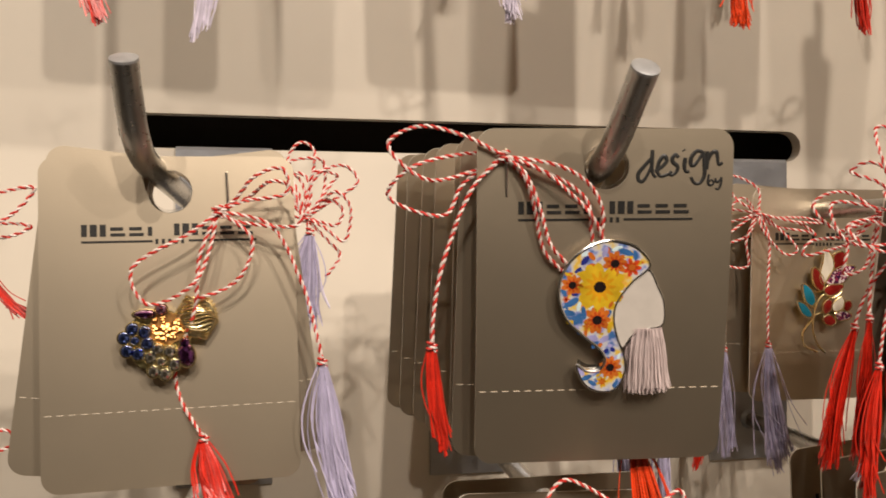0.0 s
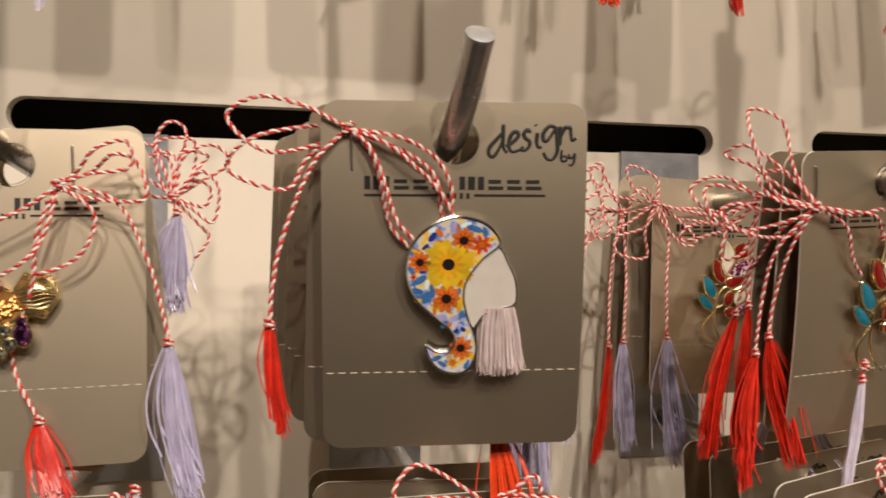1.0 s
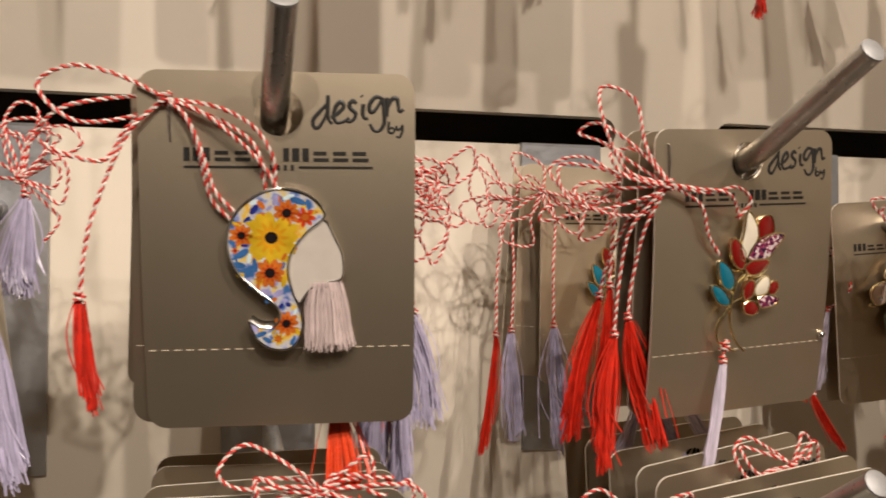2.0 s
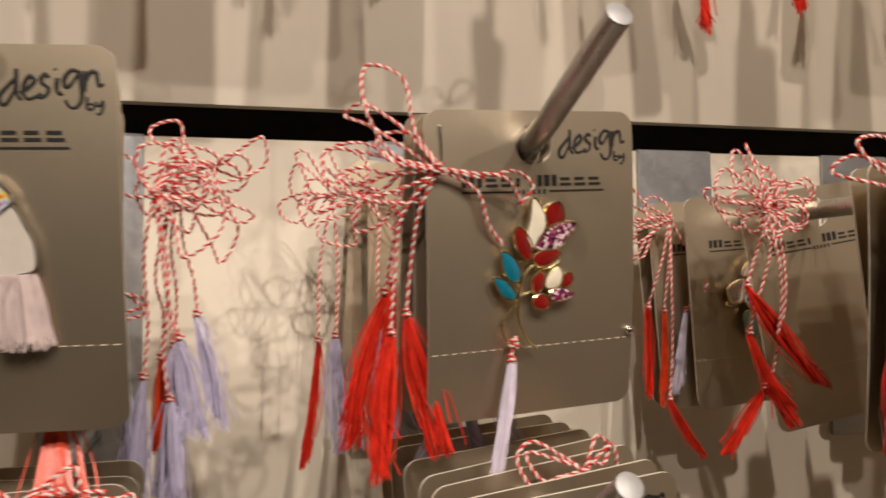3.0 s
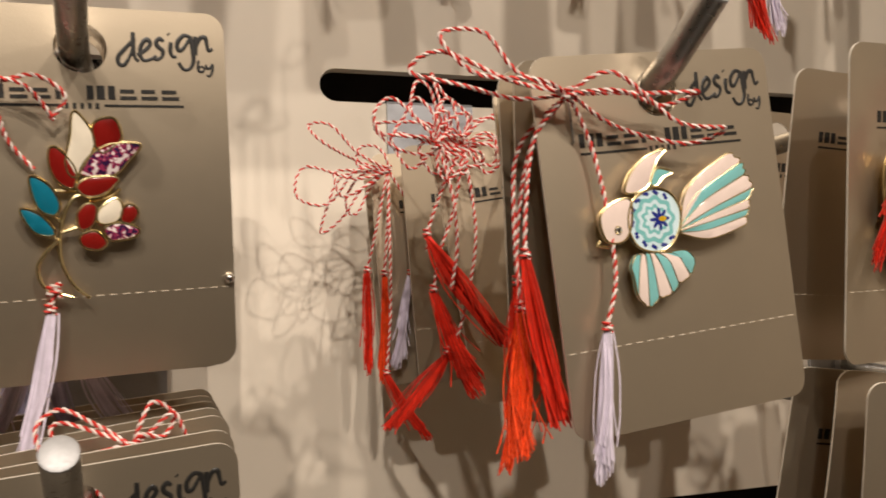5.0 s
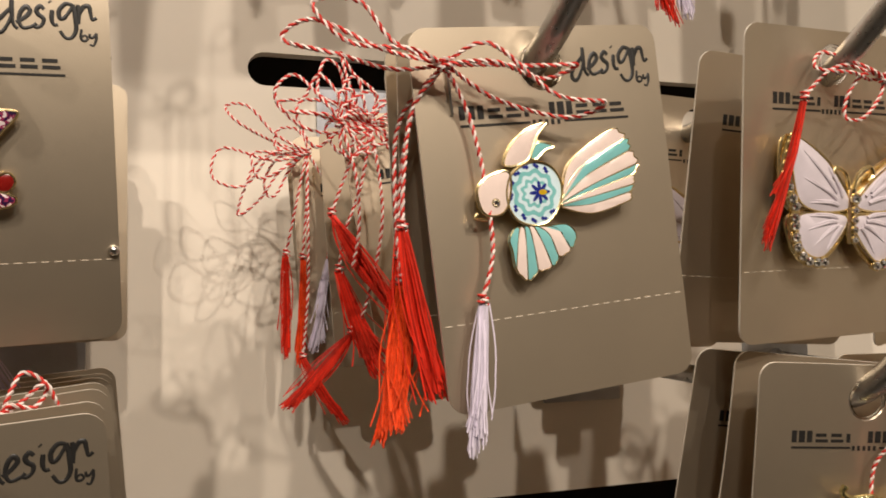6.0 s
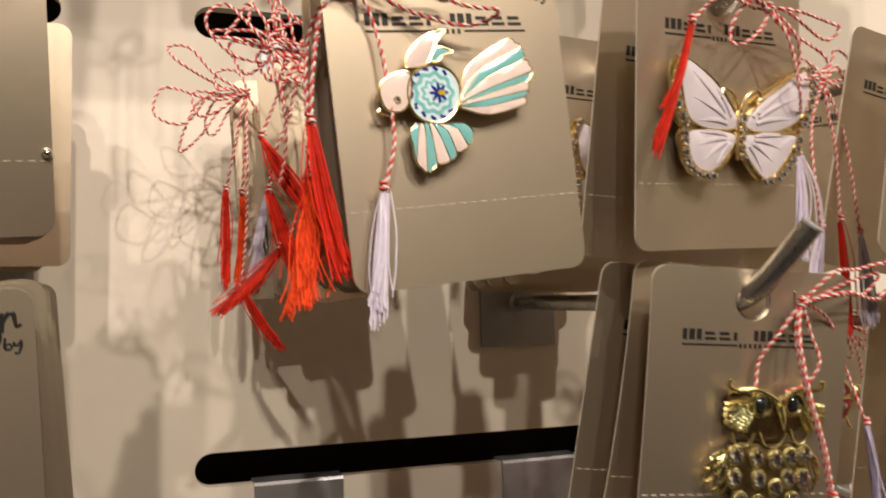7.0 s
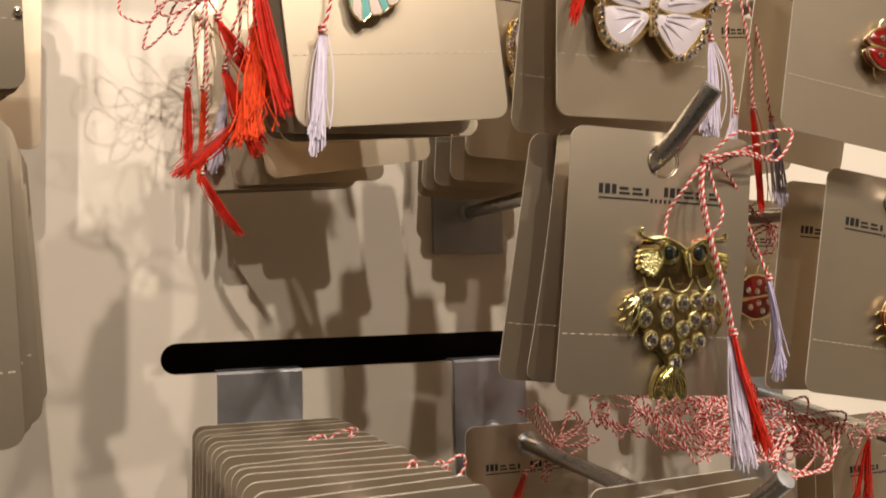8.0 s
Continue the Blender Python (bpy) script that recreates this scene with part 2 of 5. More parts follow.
# ---- metal hook brackets hung in the slots ----
def hook_bracket(x, slot_z, prongs, drop=0.1295, width=0.0358, label="grey galvanised steel hook bracket hung in a wall slot"):
    """A plate that hangs in a slot, with prongs: (z of the rod at the wall, bend (x, y, z), tip (x, y, z))."""
    top = slot_z - SLOT_H / 2 + 0.0005
    root = new("hook_bracket")
    root.location = (x, WY, top - drop)
    o = Vector(root.location)
    s = Shape()
    w, th = width / 2, 0.0016
    prof = [(-0.0022, -drop), (-0.0022, -0.0012), (-0.0015, 0.0), (0.0075, 0.0006), (0.0085, -0.0005), (0.0085, -0.010)]
    inner = [(-0.0006, -drop), (-0.0006, -0.0022), (0.0, -0.0013), (0.0066, -0.0009), (0.007, -0.0014), (0.007, -0.010)]
    for sx in (-w, w):
        s.v += [Vector((sx, y, drop + z)) for y, z in prof] + [Vector((sx, y, drop + z)) for y, z in inner]
    m, k2 = len(prof), 2 * len(prof)
    for k in range(m - 1):
        s.add((k, k + 1, k2 + k + 1, k2 + k))
        s.add((m + k, m + k + 1, k2 + m + k + 1, k2 + m + k))
        for base in (0, k2):
            s.add((base + k, base + k + 1, base + m + k + 1, base + m + k))
    s.add((0, m, k2 + m, k2))
    s.add((m - 1, 2 * m - 1, k2 + 2 * m - 1, k2 + m - 1))
    part("plate", s, PLATE, root, smooth=False)
    for z, bend, tip in prongs:
        bend, tip = Vector(bend), Vector(tip)
        start = Vector((x, WY - 0.0022, z))
        back = (start - bend).normalized()
        fore = (tip - bend).normalized()
        c = 0.011
        corner = [bend + back * c * (1 - t) ** 2 + fore * c * t ** 2 for t in (0, 0.2, 0.4, 0.6, 0.8, 1.0)]
        path = [start - o, start + (bend - start) * 0.5 - o] + [q - o for q in corner] + [tip - fore * 0.0008 - o]
        r = Shape()
        r.tube(path, 0.0031, 16, caps=False)
        rod = part("prong", r, STEEL, root, "round steel prong bent up at its end")
        cap = Shape()
        cap.tube([tip - fore * 0.0008 - o, tip - fore * 0.0002 - o, tip - o], lambda t: 0.0031 - 0.0005 * max(0, t * 2 - 1), 16)
        part("tip", cap, TIP, rod, "bright cut end")
        weld = Shape()
        weld.tube([start + Vector((0, 0.0006, 0)) - o, start + Vector((0, -0.0008, 0)) - o, start + Vector((0, -0.0018, 0)) - o], lambda t: 0.0046 - 0.0014 * t, 12)
        part("weld", weld, PLATE, root)
    return tagged(root, label, "hook bracket", "hook brackets")


hook_bracket(-0.021, 1.545, [(1.5065, (-0.0318, 0.198, 1.5215), (-0.0325, 0.186, 1.5406)), (1.426, (-0.029, 0.175, 1.4245), (-0.029, 0.155, 1.437))])
hook_bracket(-0.1300, 1.545, [(1.515, (-0.1300, 0.198, 1.5150), (-0.1310, 0.180, 1.5330))])
hook_bracket(0.0769, 1.545, [(1.519, (0.0725, 0.180, 1.5180), (0.0733, 0.1597, 1.5374)), (1.4275, (0.0765, 0.186, 1.4250), (0.0745, 0.165, 1.4363))])
hook_bracket(0.1990, 1.545, [(1.515, (0.2005, 0.1985, 1.5135), (0.2045, 0.1548, 1.5343)), (1.4265, (0.2020, 0.178, 1.4215), (0.2035, 0.1542, 1.4372))])
hook_bracket(0.3185, 1.545, [(1.504, (0.3190, 0.168, 1.5020), (0.3235, 0.1495, 1.5185))], drop=0.055)
hook_bracket(0.4134, 1.545, [(1.5055, (0.4050, 0.174, 1.5075), (0.4110, 0.158, 1.5240)), (1.4286, (0.4095, 0.1745, 1.4250), (0.4190, 0.1590, 1.4455))])
hook_bracket(0.5150, 1.545, [(1.511, (0.5000, 0.171, 1.5050), (0.5040, 0.151, 1.5200)), (1.4240, (0.5200, 0.185, 1.4155), (0.5240, 0.165, 1.4300))])
hook_bracket(0.3146, 1.3655, [(1.333, (0.3210, 0.150, 1.3260), (0.3230, 0.132, 1.3300))])
hook_bracket(0.4223, 1.3655, [(1.3265, (0.4365, 0.186, 1.3110), (0.4420, 0.1640, 1.3300))], width=0.037)
hook_bracket(0.5800, 1.3655, [(1.334, (0.5840, 0.236, 1.3173), (0.5880, 0.222, 1.3293))])

# ---- pearl paper cards ----
CW, CH, HOLE_DROP, HOLE_R, CT = 0.060, 0.080, 0.0087, 0.0053, 0.0006


def card_mesh(name, bow):
    bm = bmesh.new()
    rr = 0.0042
    x, t, b = CW / 2, HOLE_DROP, HOLE_DROP - CH
    rim = arc(x - rr, t - rr, rr, 0, 90, 6) + arc(-x + rr, t - rr, rr, 90, 180, 6) + arc(-x + rr, b + rr, rr, 180, 270, 6) + arc(x - rr, b + rr, rr, 270, 360, 6)
    for loop in (rim, arc(0, 0, HOLE_R, 0, 345, 23)):
        vs = [bm.verts.new((q[0], 0, q[1])) for q in loop]
        for k in range(len(vs)):
            bm.edges.new((vs[k], vs[(k + 1) % len(vs)]))
    bmesh.ops.triangle_fill(bm, use_beauty=True, edges=bm.edges[:])
    for k in range(1, 10):
        z = t - CH * k / 10
        bmesh.ops.bisect_plane(bm, geom=bm.verts[:] + bm.edges[:] + bm.faces[:], plane_co=(0, 0, z), plane_no=(0, 0, 1))
    ext = bmesh.ops.extrude_face_region(bm, geom=bm.faces[:])
    for v in ext["geom"]:
        if isinstance(v, bmesh.types.BMVert):
            v.co.y += CT
    bmesh.ops.recalc_face_normals(bm, faces=bm.faces)
    for f in bm.faces:
        f.material_index = 0 if abs(f.normal.y) > 0.5 else 1
    for v in bm.verts:
        v.co.y += bend_of(v.co.z, bow)
    me = bpy.data.meshes.new(name)
    bm.to_mesh(me)
    bm.free()
    me.materials.append(CARD), me.materials.append(EDGE)
    me.polygons.foreach_set("use_smooth", [True] * len(me.polygons))
    me.set_sharp_from_angle(angle=radians(30))
    return me


def bend_of(z, bow):
    s = (z + 0.03) / 0.04
    return bow * (s * s - 0.5)


SHEETS = {bow: card_mesh("card_sheet", bow) for bow in (0.0, 0.0012, -0.0012, 0.0018, 0.0025)}


def written(name, strokes, radius):
    """Hand-drawn pen strokes in ink, given in millimetres from the middle of the hole."""
    s = Shape()
    for pts in strokes:
        path = smooth_path([(x, 0, z) for x, z in pts], 0.22)
        s.tube([q / 1000 for q in path], lambda t: radius * (0.82 + 0.3 * math.sin(math.pi * min(1, t * 1.2 + 0.1))), 6)
    for v in s.v:
        v.y = v.y * 0.22 - 0.00004
    return s.mesh(name, [INK])


LETTER_D = [[(10.4, 1.8), (9.1, 0.4), (7.5, -1.5), (7.5, -3.1), (8.6, -3.3), (10.0, -1.1), (10.6, 0.7)], [(10.7, 3.8), (10.6, 0.7), (10.8, -1.5), (11.6, -2.5)]]
LETTER_E = [[(11.3, -1.1), (12.8, -0.2), (14.1, 1.3), (13.5, 2.4), (12.4, 1.3), (11.9, -0.7), (12.6, -2.2), (14.4, -1.8), (15.3, -1.1)]]
LETTER_S = [[(16.9, 2.0), (16.2, 2.7), (15.4, 1.8), (15.7, 0.9), (16.7, 0.0), (16.4, -1.3), (15.3, -2.0), (14.6, -1.5)]]
LETTER_I = [[(18.5, 2.0), (18.3, 0.0), (18.7, -1.2), (19.5, -1.1)], [(18.0, 3.85), (18.2, 3.6)]]
LETTER_G = [[(22.6, 3.3), (21.2, 3.5), (19.9, 2.0), (19.9, 0.4), (20.8, 0.4), (22.1, 2.2), (22.7, 3.5)], [(22.7, 3.5), (23.0, 1.1), (23.1, -2.0), (22.1, -3.8), (20.8, -3.8), (19.9, -2.4)]]
LETTER_N = [[(23.7, 3.5), (23.8, 1.8), (23.7, -0.7)], [(23.8, 1.3), (24.8, 3.1), (25.9, 3.3), (26.2, 1.8), (26.5, 0.4), (27.4, 0.9)]]
LETTER_B = [[(24.2, -1.8), (24.0, -3.3), (24.2, -4.2), (24.9, -4.3), (25.4, -3.8), (24.9, -3.1), (24.2, -3.5)]]
LETTER_Y = [[(25.8, -2.7), (25.9, -3.5), (26.5, -3.5), (27.2, -2.5)], [(27.2, -2.5), (27.1, -4.0), (26.5, -5.3), (25.8, -5.0)]]
DESIGN = written("lettering", LETTER_D + LETTER_E + LETTER_S + LETTER_I + LETTER_G + LETTER_N, 0.00046)
BY = written("lettering", LETTER_B + LETTER_Y, 0.00029)


def logo_shapes():
    """The printed mark as plain bars in its black ink: tall upright ones, then short ones laid in pairs."""
    s = Shape()
    for start, wides in ((-0.0205, (0.0034, 0.0034, 0.0010)), (0.0008, (0.0034, 0.0034, 0.0036))):
        for x, wide in ((start, 0.0013), (start + 0.00195, 0.0016), (start + 0.0042, 0.0014)):
            s.box(x, x + wide, -0.00012, 0.0, -0.0108, -0.0079)
        x = start + 0.0066
        for wide in wides:
            if wide < 0.002:
                s.box(x, x + wide, -0.00012, 0.0, -0.0108, -0.0086)
            else:
                s.box(x, x + wide, -0.00012, 0.0, -0.0108, -0.01005)
                s.box(x, x + wide * 0.85, -0.00012, 0.0, -0.0094, -0.0086)
            x += wide + 0.0009
    return s.mesh("logo", [INK], False)


def rule_shape(x0, x1):
    s = Shape()
    s.box(x0, x1, -0.00012, 0, -0.01235, -0.01185)
    return s.mesh("printed_rule", [INK], False)


def caption():
    s = Shape()
    for k in range(5):
        s.box(-0.0036 + k * 0.0015, -0.0036 + k * 0.0015 + 0.0007, -0.00012, 0, -0.0128, -0.0116)
    return s.mesh("caption", [INK], False)


def perforation_mesh():
    s = Shape()
    for k in range(22):
        x = -0.0291 + k * 0.00268
        s.box(x, x + 0.0016, -0.00012, 0.0001, -0.05302, -0.05286)
    return s.mesh("perforation", [CUT], False)


def ring_mesh():
    s = Shape()
    n = 24
    for r, y in ((0.0052, -0.0002), (0.0046, -0.0002), (0.0046, 0.0008), (0.0052, 0.0008)):
        s.v += [Vector((r * math.cos(2 * math.pi * k / n), y, r * math.sin(2 * math.pi * k / n))) for k in range(n)]
    for q in range(4):
        for k in range(n):
            a, b = q * n, ((q + 1) % 4) * n
            s.add((a + k, a + (k + 1) % n, b + (k + 1) % n, b + k))
    return s.mesh("hole_ring", [CLEAR])


LOGO, RULE_L, RULE_R, SMALL, PERF, RING = logo_shapes(), rule_shape(-0.0205, -0.0042), rule_shape(0.0042, 0.0205), caption(), perforation_mesh(), ring_mesh()


def bent(me, bow):
    """A copy of a print laid on a bowed card."""
    if not bow:
        return me
    me = me.copy()
    for v in me.vertices:
        v.co.y += bend_of(v.co.z, bow)
    return me


def brooch_card(x, y, z, rx=0.0, ry=0.0, rz=0.0, bow=0.0, prints=True, design=True, ring=True, staple=None, label="pearl beige jewellery card hanging on a steel prong"):
    """A rounded card; its origin is the middle of its hole."""
    root = new("brooch_card")
    root.matrix_basis = pose(x, y, z, rx, ry, rz)
    sheet = part("card_sheet", SHEETS[bow], None, root)
    if prints:
        part("logo", bent(LOGO, bow), None, sheet)
        part("printed_rule", bent(RULE_L, bow), None, sheet)
        part("printed_rule", bent(RULE_R, bow), None, sheet)
        part("caption", bent(SMALL, bow), None, sheet)
        tagged(part("perforation", bent(PERF, bow), None, root), kind="stuff")
        if design:
            part("lettering", bent(DESIGN, bow), None, sheet, "black handwritten word design")
            part("lettering", bent(BY, bow), None, sheet, "small black handwritten word by")
    if ring:
        part("hole_ring", RING, None, root, "clear plastic ring round the hole").location.y = bend_of(0, bow)
    if staple:
        sx, sz = staple
        s = Shape()
        y0 = bend_of(sz, bow)
        s.tube([Vector((sx, y0 + 0.0008, sz + 0.0005)), Vector((sx, y0 - 0.0006, sz)), Vector((sx + 0.0002, y0 - 0.0009, sz - 0.005)), Vector((sx + 0.0003, y0 - 0.0006, sz - 0.0105)), Vector((sx + 0.0003, y0 + 0.0008, sz - 0.011))], 0.0003, 6)
        part("staple", s, STEEL, root, "thin steel staple")
    return tagged(root, label, "card", "jewellery cards")


A1 = brooch_card(-0.0266, 0.2144, 1.5141, -3.3, -1.3, 1.8, 0.0, design=False, staple=(0.0135, 0.0045), label="pearl beige card with a jewelled flower brooch")
brooch_card(-0.1300, 0.2260, 1.5141, 2.0, 2.0, 0.0, 0.0, design=False, label="pearl beige card hanging beside the jewelled flower card")
A2 = brooch_card(0.0736, 0.1814, 1.5189, 8.6, -0.6, -6.4, 0.0018, staple=(-0.0235, 0.0038), label="greyish pearl card with a flower-printed brooch")
A3 = brooch_card(0.2019, 0.1997, 1.5146, 8.4, -3.1, 6.4, 0.0018, staple=(-0.0260, 0.0045), label="pearl beige card with an enamel tulip brooch")
A4 = brooch_card(0.3207, 0.1681, 1.5029, 1.4, -6.4, 2.0, 0.0, staple=(-0.0225, 0.0010), label="pearl beige card with an enamel fish brooch")
A5 = brooch_card(0.4077, 0.1758, 1.5116, 6.9, -2.0, 5.5, 0.0, design=False, label="pearl beige card with a white butterfly brooch")
A6 = brooch_card(0.5000, 0.1700, 1.5050, 3.0, 9.0, -4.0, 0.0, design=False, label="pearl beige card with a red ladybird brooch")
B5 = brooch_card(0.4107, 0.1735, 1.4256, 6.9, 3.5, -7.2, 0.0012, design=False, staple=(0.0125, 0.0030), label="pearl beige card with a gold owl brooch")
B6 = brooch_card(0.5210, 0.1870, 1.4165, 3.0, 9.0, -5.0, 0.0, design=False, label="pearl beige card with a gold and red brooch")
B6B = brooch_card(0.5180, 0.2650, 1.4200, 3.0, 1.0, 0.0, 0.0, design=False, label="shaded pearl card with a red ladybird brooch")
C5B = brooch_card(0.4260, 0.3000, 1.3235, 2.0, 0.5, 0.0, 0.0, design=False, label="pearl beige card hanging close to the wall")

A3B = brooch_card(0.2025, 0.2835, 1.5140, 2.0, 0.0, 0.0, design=False, ring=False, label="shaded pearl card with a tulip brooch behind another card")
A4B = brooch_card(0.3225, 0.2800, 1.5045, 2.0, -4.0, 1.0, design=False, ring=False, label="shaded pearl card with a fish brooch behind another card")
A5B = brooch_card(0.4110, 0.2400, 1.5095, 8.5, 2.0, 2.0, design=False, ring=False, label="shaded pearl card with a butterfly brooch behind another card")

# cards behind the front ones: x, y, z, tilt, roll, yaw, bow
for x, y, z, rx, ry, rz, bow in (
    (-0.0270, 0.2200, 1.5140, -3.0, 6.0, 2.0, 0.0), (-0.0275, 0.2260, 1.5140, -2.0, -8.0, 0.0, 0.0), (-0.0280, 0.2330, 1.5145, -1.0, 1.0, 3.0, 0.0),
    (0.0715, 0.1895, 1.5185, 8.0, 1.0, -6.0, 0.0), (0.0720, 0.1990, 1.5185, 7.0, 0.0, -4.0, 0.0), (0.0700, 0.2150, 1.5185, 5.0, 1.0, -2.0, 0.0012), (0.0690, 0.2300, 1.5190, 4.0, 1.0, 0.0, 0.0), (0.0665, 0.2430, 1.5190, 3.0, 0.5, 1.0, 0.0), (0.0650, 0.2540, 1.5195, 2.0, 1.5, 1.0, 0.0),
    (0.2010, 0.2060, 1.5145, 7.5, -2.0, 5.0, 0.0), (0.2000, 0.2130, 1.5150, 6.0, 0.0, 4.0, 0.0), (0.1985, 0.2960, 1.5150, -1.0, 3.5, 2.0, 0.0), (0.1985, 0.3050, 1.5150, -1.0, 4.5, 0.0, 0.0),
    (0.3205, 0.1770, 1.5030, 2.0, -3.0, 2.0, 0.0), (0.3200, 0.1840, 1.5032, 2.0, -4.0, 1.0, 0.0012), (0.3225, 0.1930, 1.5032, -1.0, -5.0, 1.0, 0.0), (0.3225, 0.2450, 1.5030, -1.0, -9.0, 1.0, 0.0), (0.3150, 0.2940, 1.5036, -1.0, -3.0, 1.0, 0.0), (0.3150, 0.3040, 1.5038, -1.0, -4.0, 0.0, 0.0),
    (0.4100, 0.1960, 1.5090, 4.0, 3.0, 2.0, 0.0), (0.4130, 0.2650, 1.5050, 1.0, 1.0, 1.0, 0.0), (0.4130, 0.2800, 1.5045, 1.0, 2.0, 1.0, 0.0), (0.4130, 0.2920, 1.5040, 1.0, 3.0, 1.0, 0.0), (0.4135, 0.3040, 1.5035, 1.0, 1.5, 0.0, 0.0),
    (0.5040, 0.2000, 1.5050, 4.0, 6.0, 8.0, 0.0), (0.5080, 0.2400, 1.5070, 3.0, -10.0, 14.0, 0.0), (0.5100, 0.2700, 1.5080, 3.0, 4.0, 0.0, 0.0),
    (0.4130, 0.1870, 1.4262, 6.0, 6.5, -5.0, 0.0025), (0.4090, 0.1990, 1.4265, 5.0, 7.0, -4.0, 0.0),
    (0.5220, 0.2100, 1.4175, 2.0, 4.0, -2.0, 0.0),
):
    brooch_card(x, y, z, rx if rx < 0 else min(9.0, rx + 6.0), ry, rz, bow, design=False, ring=False, label="pearl card in a row behind others")

# stacks seen from above on the lower prongs
for k in range(15):
    brooch_card(0.3146 + 0.0060 * k / 15, 0.308 - 0.0096 * k, 1.3315 - 0.0003 * k, 3.0 + random.uniform(-1, 1), random.uniform(-1.5, 1.5), random.uniform(-2, 3), ring=False, design=False, label="pearl card in a tight stack on a prong")
for x, y, z, rx, ry, rz in ((0.0735, 0.1900, 1.4250, 4, 0, -3), (0.0740, 0.2030, 1.4255, 4, -1, 0), (0.0745, 0.2160, 1.4258, 3, 2, 1), (0.0745, 0.2300, 1.4262, 2, 0, 0),
                            (0.2030, 0.1830, 1.4215, 5, -4, 8), (0.2030, 0.1910, 1.4225, 5, -5, 9), (0.2030, 0.2040, 1.4235, 4, -6, 9), (0.2025, 0.2150, 1.4240, 4, -6, 10), (0.2020, 0.2300, 1.4245, 3, -5, 8), (0.2015, 0.2450, 1.4250, 2, -4, 6), (0.2010, 0.2600, 1.4252, 2, -5, 4),
                            (-0.0290, 0.1850, 1.4245, 4, 0, 0), (-0.0290, 0.2000, 1.4248, 4, 1, 0), (-0.0295, 0.2200, 1.4250, 3, 0, 0),
                            (0.4370, 0.1880, 1.3110, 6, -3, -1), (0.4355, 0.2000, 1.3125, 6, -3, -2), (0.4340, 0.2110, 1.3140, 6, -2, -4),
                            (0.5740, 0.245, 1.3183, 3, -1, 0), (0.5840, 0.265, 1.3173, 3, -1, 0), (0.5920, 0.285, 1.3163, 3, -1, 0)):
    brooch_card(x, y, z, rx, ry, rz, ring=False, design=x < 0.4, label="pearl card in a stack on a lower prong")
# cards of the row above
for x in (-0.040, 0.070, 0.180, 0.300, 0.410, 0.520):
    for k, y in enumerate((0.185, 0.210, 0.235) if x > 0.1 else (0.22,)):
        brooch_card(x + random.uniform(-0.006, 0.006), y, 1.6925, random.uniform(0, 6), random.uniform(-5, 5), random.uniform(-5, 5), ring=False, design=False, label="pearl card hanging in the row above")
    hook_bracket(x, 1.7245, [(1.6935, (x, 0.195, 1.6915), (x, 0.175, 1.7100))], drop=0.06)


# ---- twisted red and white cords with bows and tassels ----
def twist(shape, path, pitch=0.0025, off=0.00026, thick=0.00031, sides=4):
    """Lays a red and a white strand round each other along a path."""
    fr = frames_along(path)
    run = 0.0
    lines = ([], [])
    for i, (q, (t, s, u)) in enumerate(zip(path, fr)):
        if i:
            run += (q - path[i - 1]).length
        for k in (0, 1):
            a = 2 * math.pi * run / pitch + math.pi * k + 0.9 * math.sin(run * 330.0) + 0.6 * math.sin(run * 71.0)
            lines[k].append(q + s * (off * math.cos(a)) + u * (off * math.sin(a)))
    shape.tube(lines[0], thick, sides, mi=0)
    shape.tube(lines[1], thick, sides, mi=1)


YARN = [RED, WHITE]


def coil(c, r, turns, high):
    n = int(turns * 10)
    return [Vector((c[0] + r * math.cos(2 * math.pi * k / 10), c[1] + r * 0.8 * math.sin(2 * math.pi * k / 10) - 0.0004, c[2] + high * (k / n - 0.5))) for k in range(n + 1)]


